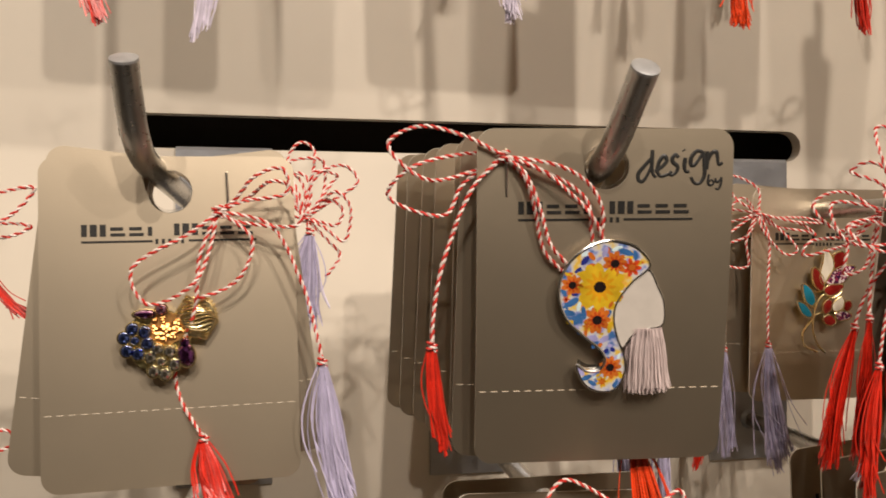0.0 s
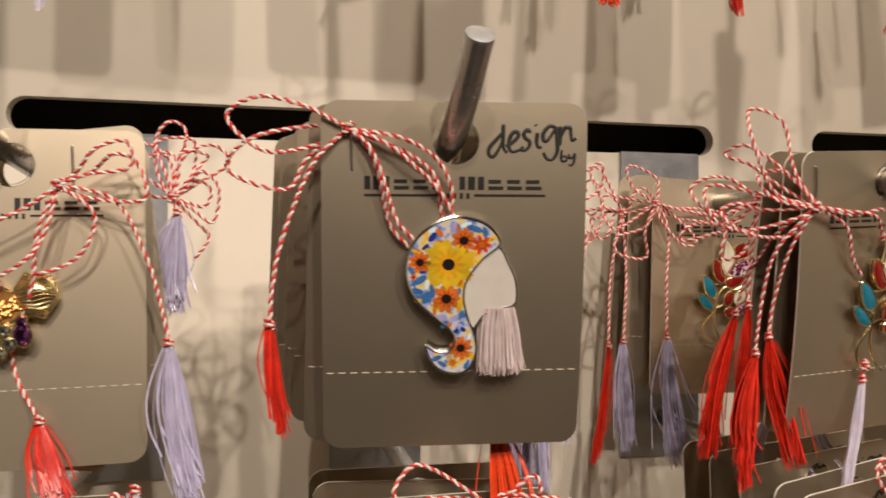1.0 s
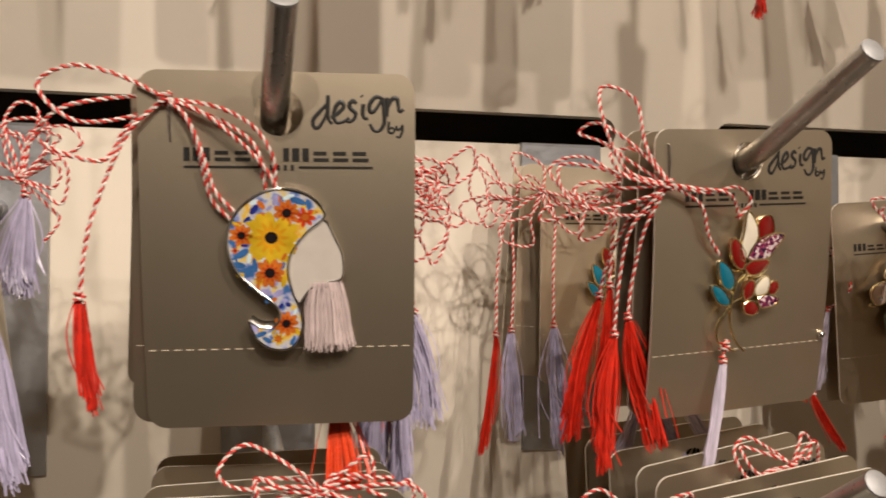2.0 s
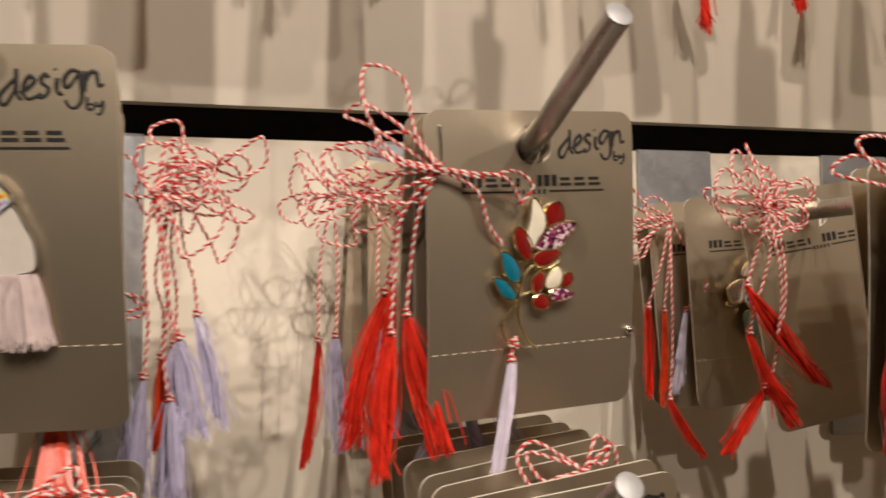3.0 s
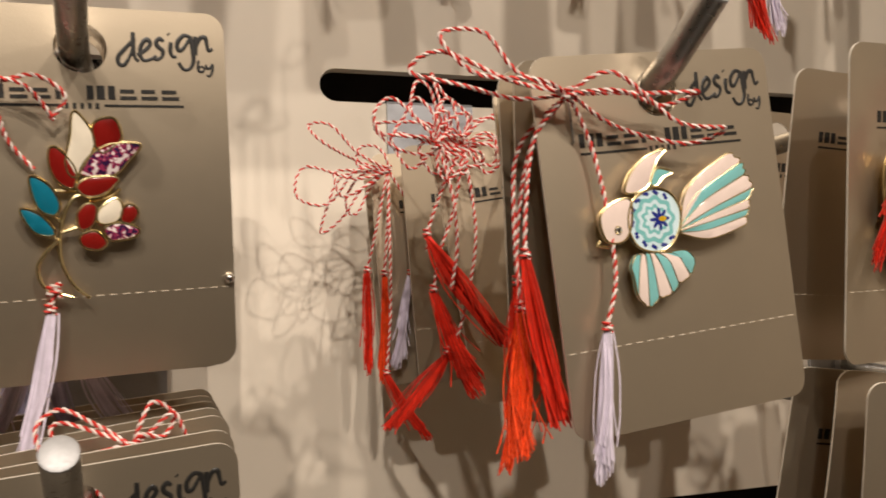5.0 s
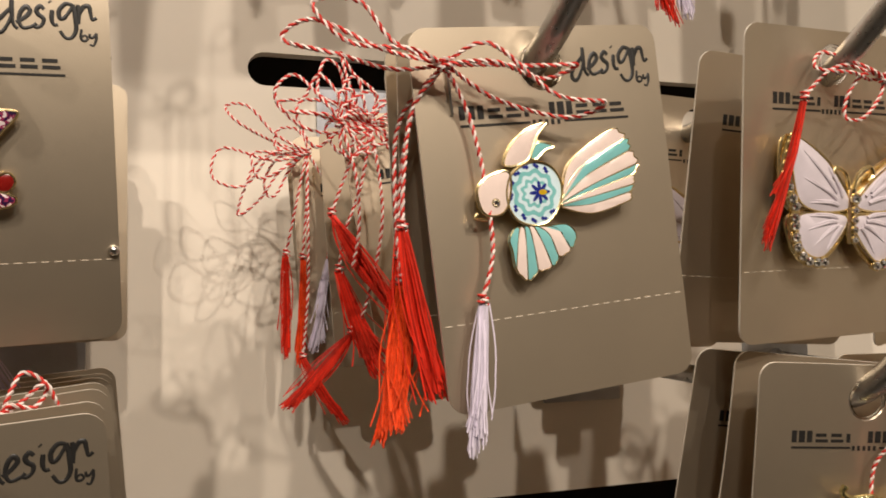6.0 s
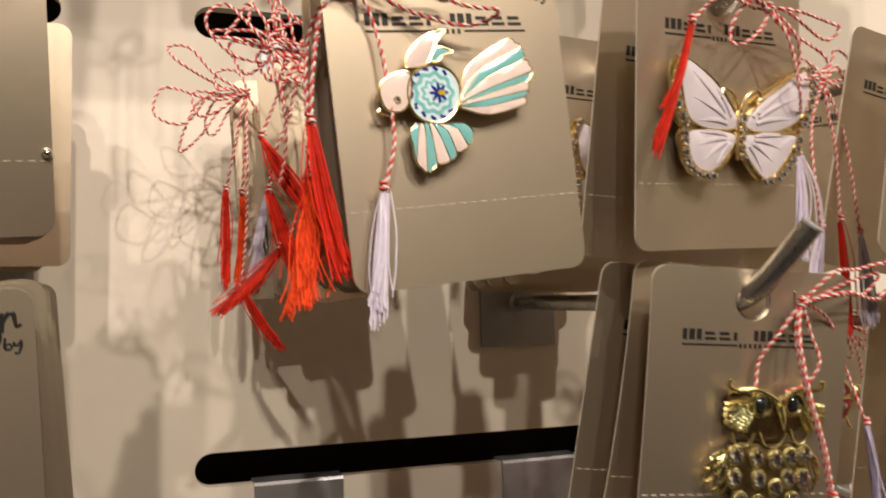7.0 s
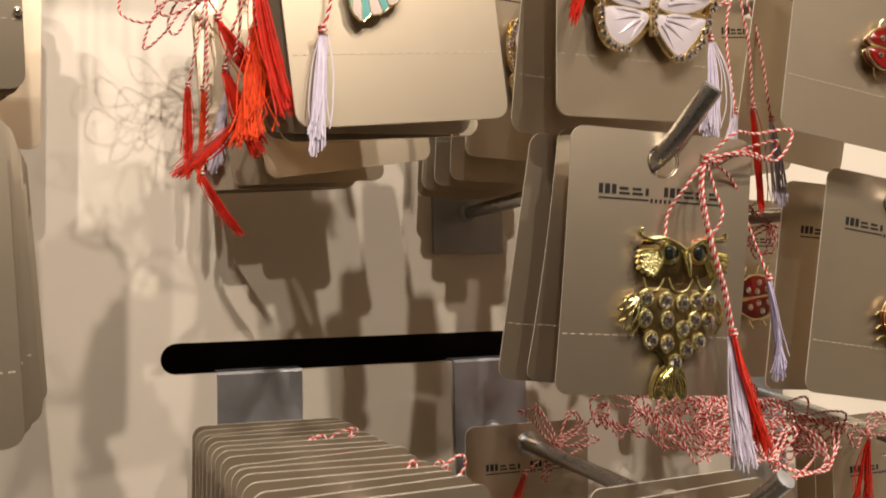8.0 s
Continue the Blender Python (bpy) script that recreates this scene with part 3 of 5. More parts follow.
def tassel_shape(top, end, n, spread, rng, head=0.0009, thick=0.00019, locks=6, loose=True):
    """A bundle of loose silk threads from top to end: uneven curving locks, frayed ends and a few stray threads."""
    s = Shape()
    axis = end - top
    long = axis.length
    sets = []
    for k in range(locks):
        a, r = 2 * math.pi * (k + rng.random()) / locks, rng.uniform(0.15, 0.95)
        bow = Vector((rng.uniform(-1, 1), rng.uniform(-0.5, 0.5), 0)) * min(long * 0.05, spread * 0.5)
        sets.append((Vector((math.cos(a) * r, 0.5 * math.sin(a) * r, 0)), bow, bow * rng.uniform(-1.2, 1.6), rng.uniform(0.84, 1.03)))
    for k in range(int(n * 1.6)):
        away, bow, hook, reach = sets[rng.randrange(locks)]
        if loose and k % 11 == 0:
            away, bow, reach = away * 1.9 + Vector((rng.uniform(-0.8, 0.8), 0, 0)), bow * 2.4, reach * rng.uniform(0.7, 1.05)
        a, r = rng.uniform(0, 2 * math.pi), math.sqrt(rng.random())
        own = Vector((math.cos(a), 0.55 * math.sin(a), 0)) * r
        fray = Vector((rng.uniform(-1, 1), rng.uniform(-0.5, 0.5), rng.uniform(-0.2, 0.5))) * spread * (0.55 if loose else 0.12)
        ph, wob = rng.uniform(0, 6.28), long * rng.uniform(0.002, 0.008)
        reach *= rng.uniform(0.93, 1.02)
        path = []
        for j in range(10):
            t = j / 9
            w = head * 0.7 + (spread - head * 0.7) * t ** 1.2
            belly = math.sin(math.pi * min(1, t * 1.8)) * 0.0003
            wave = Vector((math.sin(ph + 7 * t), 0.6 * math.cos(ph + 5 * t), 0)) * wob * t
            path.append(top + axis * (t * reach) + away * (w + belly) + own * (head * 0.7 + spread * 0.22 * t) + bow * math.sin(math.pi * t) + hook * t * t + fray * max(0, t - 0.72) * 2.4 + wave + Vector((0, 0, -0.0012 * math.sin(math.pi * t))))
        s.tube(path, thick * rng.uniform(0.7, 1.25), 3, caps=False)
    return s


def V(p, y):
    return Vector((p[0] / 1000, (p[2] if len(p) > 2 else y), 1.5 + p[1] / 1000))


SILKS = {"r": (SILK_RED, "red silk tassel"), "w": (SILK_WHITE, "white silk tassel"), "o": (SILK_ORANGE, "orange red silk tassel"), "l": (SILK_LILAC, "shining lilac silk tassel")}
cord_count = 0


def martisor(y, knot, loops, tails, label, sides=4, step=0.0005, turns=2):
    """A red and white cord: knot, bow loops (tip x, z, width, depth shift) and tails (points, tassel), in millimetres across and up."""
    global cord_count
    cord_count += 1
    rng = random.Random(100 + cord_count)
    root = new("martisor_cord")
    k = V(knot, y)
    root.location = k
    for x, z, wide, dy in loops:
        for turn in range(turns if len(loops) < 7 else 1):
            tip = (V((x, z), y + dy / 1000) - k) * (1.0 if turn == 0 else rng.uniform(0.62, 0.96))
            if turn or len(loops) > 4:
                tip = Matrix.Rotation(radians(rng.uniform(-16, 16) if turn else rng.uniform(-5, 5)), 3, "Y") @ tip
            side = Vector((-tip.z, 0, tip.x)).normalized() * (wide / 1000) * rng.uniform(0.75, 1.3)
            lean = side * rng.uniform(-1.1, 1.1) * (1.0 if turn or len(loops) > 4 else 0.4)
            n = 0.13 * tip.length
            j = [Vector((rng.uniform(-n, n), rng.uniform(-n, n), rng.uniform(-n, n))) for _ in range(5)]
            pts = [Vector((0, 0, 0)), tip * 0.30 + side * 0.50 + lean * 0.7 + j[0], tip * 0.74 + side * 0.95 + lean + j[1] - Vector((0, 0.001, 0)), tip + side * 0.1 + lean * 0.5 + j[2] * (0.3 if turn == 0 else 1), tip * 0.82 - side * 0.8 + lean + j[3] + Vector((0, 0.001, 0)), tip * 0.36 - side * 0.45 + lean * 0.8 + j[4], Vector((0.0004, -0.0004, 0))]
            s = Shape()
            twist(s, smooth_path(pts, step), sides=sides)
            part("bow_loop", s, YARN, root)
    for pts, silk in tails:
        path = [V(p, y) - k for p in pts]
        s = Shape()
        twist(s, smooth_path([Vector((0, -0.0003, 0))] + path, step), sides=sides)
        tail = part("tail", s, YARN, root)
        if silk:
            ex, ez, tone, n, spread, *fore = silk
            spread *= 0.60 if tone in "wl" else 0.72
            ey = fore[0] if fore else pts[-1][2] if len(pts[-1]) > 2 else y
            s = Shape()
            twist(s, coil(path[-1], 0.0009, 1.8, 0.0022), sides=sides)
            part("tail_knot", s, YARN, tail)
            m, words = SILKS[tone]
            part("tassel", tassel_shape(path[-1] - Vector((0, 0, 0.0008)), V((ex, ez), ey) - k, n, spread / 1000, rng), m, tail, words)
    s = Shape()
    twist(s, coil((0, 0, 0), 0.0012, 2.2, 0.0028), sides=sides)
    part("knot", s, YARN, root)
    return tagged(root, label, "cord", "twisted cords")


# on the jewelled flower card
martisor(0.2075, (-14.8, 9.0), [(3, 15, 6, -1), (0, 19, 4, -3), (-30, -12, 7, -2)],
         [([(-7, 3), (-8.4, -5), (-13, -9.5), (-20, -12)], None), ([(-19, -2), (-20, -14), (-23.5, -24, 0.2105), (-25, -31, 0.2115), (-23, -38, 0.2110), (-17.9, -45.3, 0.2075)], (-13.0, -63.0, "r", 80, 3.4, 0.2045)),
          ([(-2.2, 5.6), (5, -8), (8.5, -20), (10.1, -27.7)], (15.0, -68.0, "l", 110, 5.4))], "red and white twisted cord bow with red and lilac tassels", turns=1)
martisor(0.245, (7.0, 9.1), [(7, 31, 5, 4), (18, 24, 5, 0), (20, 12, 6, -4), (-5, 25, 5, 2)], [([(14, 2), (17, -2), (13, -8)], None), ([(8.4, 5.0)], (6.0, -23.5, "l", 120, 9.5))], "tangled red and white cord with a lilac tassel")
martisor(0.220, (-82, 6), [(-59, 14, 3, 0), (-61, 5, 3, 2)], [([(-78, -1), (-71, -3)], (-61, -17, "r", 50, 3.4))], "red and white cord bow with a short red tassel", turns=1)
martisor(0.220, (-76, -50), [(-63, -46, 3, 0)], [], "red and white cord loop at a card edge", turns=1)
# on the flower-print card
martisor(0.1835, (49.5, 20.9), [(24.0, 24.0, 5.5, 2), (24.0, 12.0, 4.5, 3)],
         [([(42, 13), (36, -2), (33.8, -12), (33.1, -21.7)], (36.0, -45.5, "r", 44, 2.3)), ([(54, 17, 0.181), (57.5, 9, 0.181), (60, 1.5, 0.182), (64.0, -3.0, 0.183), (67, -5.5, 0.186)], None), ([(54.5, 16, 0.183), (57, 8.5, 0.183), (59, 0.5, 0.184), (62.5, -4.0, 0.184), (67, -7, 0.187)], None), ([(57, 18, 0.180), (65, 12.0, 0.180), (70.5, 6.5, 0.181), (75, -1.0, 0.184)], None),
          ([(60, 19, 0.179), (68, 15, 0.179), (72.5, 8, 0.181), (72.5, -1.0, 0.185)], None), ([(62, 16, 0.181), (68.5, 11, 0.181), (70.5, 4, 0.183), (71.5, -1.5, 0.185)], None)], "red and white twisted cord bow with a red tassel", turns=1)
martisor(0.245, (112.3, 15.3), [(133.1, 25.9, 5, 0), (132.3, 15.8, 5, 4), (131.4, -1.0, 5, -2), (123.4, -14.3, 6, 3), (120, 5, 7, -6), (128, 8, 4, 6), (104, 24, 6, 0), (103, 0, 5, 4)],
         [([(113, -6), (116, -18), (117.1, -28.1)], (123.0, -60.0, "l", 60, 5.0)), ([(110, -8), (111.5, -22), (110.9, -36.8)], (108, -80, "l", 60, 5.0)), ([(108, -10), (110, -30), (111.7, -57.6)], (111, -86, "l", 40, 3.0)), ([(106, -15), (108, -28), (107.5, -40)], (106, -66, "o", 24, 3.0))],
         "thick tangle of red and white cords with lilac tassels")
martisor(0.2015, (88, -30), [(96, -24, 5, 8)], [([(88, -36), (88.5, -44)], (90, -92, "o", 110, 9.5, 0.178))], "red and white cord with a shining orange red tassel")
martisor(0.235, (97, -30), [(104, -24, 5, 0)], [([(98, -40), (99, -46)], (102, -80, "l", 50, 5.0))], "red and white cord with a lilac tassel")
martisor(0.232, (106.5, 4), [(124, 12, 5, 0), (126, 2, 5, 4), (122, -8, 6, -2), (112, 20, 5, 2), (100, 16, 5, 4)],
         [([(108, -8), (110, -24), (113, -34)], (117, -62, "l", 70, 5.5)), ([(104, -12), (105, -30), (104, -44)], (103, -84, "l", 70, 5.5)), ([(110, -16), (109, -40), (110.5, -50)], (112, -78, "l", 50, 4.0))],
         "tangled red and white cord with shining lilac tassels")
# on the tulip card
martisor(0.1950, (175.0, 6.9), [(159.0, 32.0, 5.5, 6), (152.0, 21.0, 5.5, 8), (152.5, 9.0, 5.5, 8), (149.0, 1.0, 5.5, 8), (162, 16, 6, 6)],
         [([(167, -4, 0.2), (166, -16, 0.205), (165.4, -33, 0.208)], (161.5, -70.0, "r", 90, 4.6)), ([(171, -4, 0.2), (170, -18, 0.206), (169.5, -28.5, 0.208)], (178.5, -66.0, "r", 80, 3.6)), ([(170, 0, 0.205), (167.5, -12, 0.215), (166.0, -23, 0.219)], (154.5, -63.0, "r", 70, 5.4, 0.216)),
          ([(183, 6, 0.194), (192, 4.5, 0.193), (197.2, -1.6, 0.197)], None), ([(186, 5, 0.194), (194, 6.5, 0.193), (199.5, 3, 0.195), (196.5, -1.5, 0.197)], None), ([(185, 2, 0.196), (188.5, -6, 0.198), (193, -11.5, 0.2)], None)],
         "bunched red and white cord bow with long red tassels", turns=1)
martisor(0.214, (170.5, 10), [(149.0, 11.0, 4.5, 0), (146.0, 0.0, 5, 2), (156, -7, 4.5, -2)], [([(168, -6), (167, -20)], (163, -62, "r", 40, 3.0))], "red and white cord loops with a red tassel", turns=1)
martisor(0.2035, (196.4, -36.5), [], [([(195.8, -40.5)], (190.6, -72.0, "w", 80, 1.7))], "short cord end with a white silk tassel")
martisor(0.277, (170.0, 13.0), [(153, -2, 5, 0), (151, 13, 4, 2), (159, 25, 4, 0), (186, 0, 4, -2), (198, 12, 4, 0), (192, 4, 3, -3)], [([(175, 4), (174.5, -14), (174.6, -35)], (179.5, -82.0, "l", 70, 10.0))], "red and white cord bow with a lilac tassel", turns=1)
martisor(0.284, (160.3, 10.0), [(150, 25, 4, 0), (145.5, 12, 5, 3), (144, 4, 4, 2), (166, 20, 5, -2), (152, 0, 5, 0)], [([(156, -12), (155.2, -38.5)], (149.5, -81.0, "r", 34, 2.4)), ([(162, -14), (161, -37)], (163.5, -78.0, "l", 44, 4.4))], "faded red and white cord with thin red and lilac tassels", turns=1)
martisor(0.232, (190, -34), [(182, -26, 4, 0)], [([(188, -42), (187, -50)], (178, -74, "w", 50, 5.0)), ([(191, -42), (192, -50)], (198, -74, "l", 60, 5.0)), ([(194, -42), (198, -50)], (210, -72, "w", 40, 4.0))], "red and white cord with shining white tassels behind a card", turns=1)
# on the fish card
martisor(0.1620, (296.3, -0.3), [(271.5, 11.5, 4.5, 3), (266.0, 5.0, 3.6, 5), (324.0, 0.5, 3.6, -4), (330.0, -5.0, 4.2, -3)],
         [([(302.3, -9.0, 0.165), (305.5, -22, 0.165), (307.1, -37.3, 0.165), (304.6, -47.4, 0.165)], (302.4, -78.5, "w", 70, 3.2)), ([(291.5, -8, 0.168), (290, -20, 0.170), (289.6, -31.9, 0.171)], (296.5, -68.0, "r", 80, 3.0)),
          ([(292.5, -9, 0.172), (290.5, -24, 0.176), (291.0, -37.2, 0.179)], (289.5, -68.0, "r", 60, 3.0)), ([(290.5, -9, 0.174), (289.5, -24, 0.176), (291.0, -43, 0.178)], (286.0, -79.0, "o", 90, 4.8, 0.172))],
         "red and white cord bow with red and white tassels", turns=1)
martisor(0.235, (299.0, 3.0), [(273, 8, 4.5, 2), (287, 22, 4, 3), (290, 12, 4, -6), (309, -3, 4, -2), (315, 6, 4, 0), (291, -6, 5, 0)],
         [([(293, -8), (287.5, -22)], (307.0, -55.0, "r", 100, 5.2, 0.226)), ([(296, -14), (291, -28), (290.0, -37.5, 0.238)], (299.0, -67.0, "r", 100, 5.0, 0.228)), ([(302, -20), (300, -36), (296, -50), (292.5, -55)], (275.0, -74.0, "r", 70, 4.4, 0.230))], "tangled red and white cord bow with red tassels")
martisor(0.225, (288.0, 1.0), [(271, 9, 5, 0), (301, -2, 4, 0), (300, 10, 4, 4)], [([(292, -12), (293, -26), (291, -38)], None)], "tangled red and white cord loops")
martisor(0.285, (289.0, 4.0), [(261.0, 18.0, 3, 0), (260.0, -8.0, 5, 2), (267, -16, 5, 3), (271, 6, 5, -2), (276, -10, 4, 3), (279, 11, 5, 0)],
         [([(286, -10), (282.8, -29.5, 0.292)], (282.4, -65.0, "r", 50, 2.2)), ([(289, -8), (288.0, -31.0, 0.289)], (286.4, -67.0, "o", 46, 2.2)), ([(300, -14), (301, -22, 0.28), (297.0, -31, 0.288)], (291.5, -65.0, "w", 80, 3.8)), ([(289, -40), (287, -64)], (301, -87, "r", 44, 2.6))], "loose red and white cord loops with small tassels", turns=1)
# on the butterfly card
martisor(0.1690, (417.0, 6.8), [(396, 8, 4, 0), (443.5, 4.0, 4.5, 2), (441.0, -7.0, 4.0, 4), (404, -4, 4, 1)],
         [([(403, 9), (391.5, 0.5)], (377.8, -36.0, "r", 60, 2.4)), ([(424, -2), (429.5, -16, 0.172), (438, -22, 0.182), (443.5, -29.0, 0.189)], (440.5, -62.0, "w", 110, 5.6))], "red and white cord bow with red and white tassels", turns=1)
martisor(0.26, (386, -2), [(377, 8, 5, 0), (378, -8, 5, 0), (392, 4, 5, 0)], [], "faded red and white cord loops behind a card")
martisor(0.20, (466, -2), [(448, 4, 4, 0), (452, -8, 4, 2), (478, 6, 5, 0)], [([(468, -14), (470, -26), (470, -48)], (472, -86, "r", 30, 1.6)), ([(474, -20), (478, -52)], (480, -84, "w", 50, 4.0)), ([(460, -20), (462, -50)], (456, -82, "w", 40, 4.0))], "red and white cord bow with thin tassels")
# on the owl card
martisor(0.1660, (420.1, -74.9), [(452.0, -64.0, 4.6, 0), (449.0, -67.0, 4.4, 2)],
         [([(414, -83, 0.168), (410.5, -90, 0.172), (409.5, -98, 0.173)], None), ([(424.5, -83, 0.168), (427, -91, 0.168), (424, -97, 0.170), (418.5, -99, 0.172)], None),
          ([(417.0, -84, 0.164), (418.5, -99, 0.163), (423.5, -114, 0.164), (427.1, -126.6, 0.166)], (437.0, -162.0, "r", 66, 4.0)), ([(417.2, -84, 0.1655), (418.8, -99, 0.1645), (423.8, -114, 0.1655), (427.3, -126.6, 0.1675)], (430.5, -166.0, "w", 56, 4.4)),
          ([(433, -80, 0.170), (444, -94, 0.176), (452.4, -110, 0.178)], (457.0, -143.0, "l", 90, 5.6, 0.180))], "red and white cord bow with a red and white tassel", turns=1)
martisor(0.250, (520.4, -84), [(506, -78, 5, 0), (512, -98, 5, 0), (540, -92, 4, 0)], [([(526, -96), (528.1, -107.8)], (533.2, -153.0, "w", 56, 3.6)), ([(536, -104), (542.4, -132.1)], (549, -156, "r", 34, 2.2))], "red and white cord with lilac and red tassels")
# cords lying over the lower stacks
martisor(0.188, (84, -66), [(62, -60, 4, 0), (66, -72, 4, 2), (100, -64, 4, 0), (108, -70, 3, 2)], [], "red and white cord loops over a card stack")
martisor(0.196, (212, -69), [(194, -64, 4, 0), (200, -74, 4, -4), (222, -66, 4, 2)], [], "red and white cord loops over a card stack")
martisor(0.186, (160, -77), [(146, -72, 4, 0), (150, -82, 4, 0), (176, -74, 4, 0)], [], "red and white cord loops beside a card stack")
martisor(0.200, (-2, -72), [(10, -66, 4, 0), (12, -78, 5, 0), (-10, -80, 4, 0)], [([(-6, -76)], (-6, -104, "r", 40, 4)), ([(4, -60)], (5, -100, "w", 40, 4))], "red and white cord loops with tassels below a card")
martisor(0.262, (328, -166), [(338, -160, 3, 0), (320, -163, 2, 0)], [], "red and white cord loop between stacked cards")
martisor(0.235, (331, -170), [(322, -167, 2, 0), (344, -164, 3, 0)], [], "red and white cord loop between stacked cards")
martisor(0.208, (345, -172), [(358, -164, 4, 0), (334, -170, 3, 0), (352, -178, 3, 0)], [], "red and white cord loops over stacked cards")
martisor(0.285, (432, -176), [(416, -160, 3, 0), (424, -190, 3, -4), (446, -166, 6, 2), (452, -176, 5, 0)], [([(416, -186)], (405, -215, "r", 40, 4.0))], "red and white cord bow on a card near the wall")

martisor(0.235, (553.0, -174.0), [(541.0, -172.0, 4, 0), (565.0, -170.0, 4, 0)], [([(554.0, -176.0)], (550.0, -204.0, "r", 70, 6.0))], "red and white cord with a red tassel over a card stack")

# a heap of tangled cords on the lowest prongs
for cx, cy, cz, w, seed in ((0.456, 0.225, 1.3405, 0.023, 1), (0.478, 0.228, 1.3370, 0.023, 2), (0.500, 0.230, 1.3330, 0.022, 3), (0.466, 0.245, 1.3440, 0.024, 4), (0.490, 0.250, 1.3400, 0.024, 5), (0.518, 0.232, 1.3290, 0.018, 6), (0.444, 0.255, 1.3400, 0.016, 7), (0.470, 0.214, 1.3330, 0.020, 8), (0.496, 0.218, 1.3280, 0.020, 9), (0.484, 0.240, 1.3450, 0.020, 10)):
    rng = random.Random(seed)
    root = new("martisor_cord")
    root.location = (cx, cy, cz - 0.008)
    for run in range(2):
        pts, a = [], rng.uniform(0, 6.28)
        for k in range(15):
            a += rng.uniform(1.0, 1.9) * (1 if rng.random() < 0.85 else -1)
            r = w * rng.uniform(0.4, 1.0)
            pts.append(Vector((r * math.cos(a), w * rng.uniform(-0.5, 0.5), 0.008 + 0.62 * r * math.sin(a) + rng.uniform(-0.002, 0.002))))
        s = Shape()
        twist(s, smooth_path(pts, 0.0006))
        part("cord_run", s, YARN, root)
    tagged(root, "tangled red and white cord heaped over stacked cards", "cord", "twisted cords")

# tassels that hang down from the row above
for x, y, z0, z1, tone, n, spread, lean in ((119, 0.200, 76, 57.0, "o", 50, 4.0, 2), (155, 0.200, 77, 58.0, "r", 46, 3.2, 2), (-40, 0.200, 70, 50.5, "r", 40, 2.4, 4), (-20, 0.215, 78, 51.0, "w", 34, 2.6, -4), (254, 0.200, 66, 47.0, "r", 44, 2.6, 1), (376, 0.200, 62, 27.5, "r", 40, 4.4, 6), (384, 0.204, 62, 31.0, "w", 40, 4.0, 4), (343, 0.2, 70, 44, "w", 30, 3.0, 0), (62, 0.22, 84, 62, "w", 40, 4.0, 0), (220, 0.22, 84, 62, "r", 40, 4.0, 0), (300, 0.22, 90, 60, "r", 40, 4.0, 2)):
    martisor(y, (x - lean, z0 + 34), [(x - lean + 10, z0 + 40, 4, 0), (x - lean - 9, z0 + 38, 4, 0)], [([(x - lean, z0 + 16), (x - lean, z0)], (x, z1, tone, n, spread))], "red and white cord with a silk tassel hanging from above", step=0.0007)

# Unseen tassels higher up, added to throw thin shadow streaks on the wall.
for k in range(16):
    x = -70 + 40 * k + random.uniform(-12, 12)
    z = random.uniform(120, 130)
    martisor(random.uniform(0.25, 0.30), (x, z + 44), [(x + 10, z + 50, 4, 0), (x - 9, z + 48, 4, 0)], [([(x, z + 30), (x, z + 22)], (x + random.uniform(-6, 6), z - random.uniform(0, 8), random.choice("rw"), 30, 6.0))], "unseen red and white tassel cord, added to cast shadow streaks", step=0.0009)

# ---- brooches ----
RED_E, CREAM_E, TEAL_E = enamel("red_enamel", (0.20, 0.008, 0.006)), enamel("cream_enamel", (0.80, 0.73, 0.60)), enamel("teal_enamel", (0.006, 0.15, 0.23))
PINK_E, AQUA_E, SKY_E, NAVY_E = enamel("pale_pink_enamel", (0.80, 0.66, 0.60)), enamel("aqua_enamel", (0.20, 0.50, 0.50)), enamel("pale_blue_enamel", (0.62, 0.78, 0.84)), enamel("navy_enamel", (0.02, 0.03, 0.22))
YELLOW_E, ORANGE_E, BLUE_E, BLACK_E = enamel("yellow_enamel", (0.62, 0.40, 0.02), 0.25), enamel("orange_enamel", (0.54, 0.14, 0.02), 0.3), enamel("blue_enamel", (0.04, 0.13, 0.34), 0.3), enamel("black_enamel", (0.015, 0.010, 0.010))
AMBER_E, RUST_E = enamel("amber_enamel", (0.62, 0.30, 0.012), 0.3), enamel("rust_enamel", (0.42, 0.055, 0.010), 0.3)
VERMILION_E = enamel("vermilion_enamel", (0.62, 0.06, 0.015), 0.2)
PEARL_E, LILAC_E = enamel("pearl_white_enamel", (0.62, 0.56, 0.61)), enamel("lilac_enamel", (0.36, 0.34, 0.62), 0.2)
GEM = mat("cut_crystal", (0.97, 0.96, 0.98), 0.02, 1.0, 0.2, 900, rough_vary=0.03)
AB_GEM = mat("rainbow_crystal", (0.80, 0.92, 0.97), 0.02, 1.0, 0.35, 700, rough_vary=0.02)
BLUE_GEM = mat("blue_crystal", (0.14, 0.24, 0.90), 0.03, 1.0, 0.3, 700, coat=0.4, rough_vary=0.03)
PURPLE_GEM = mat("purple_crystal", (0.22, 0.06, 0.30), 0.03, 1.0, 0.3, 700, coat=0.4, rough_vary=0.03)
PINK_GEM = mat("pink_crystal", (0.85, 0.45, 0.75), 0.03, 1.0, 0.3, 700, coat=0.4, rough_vary=0.03)


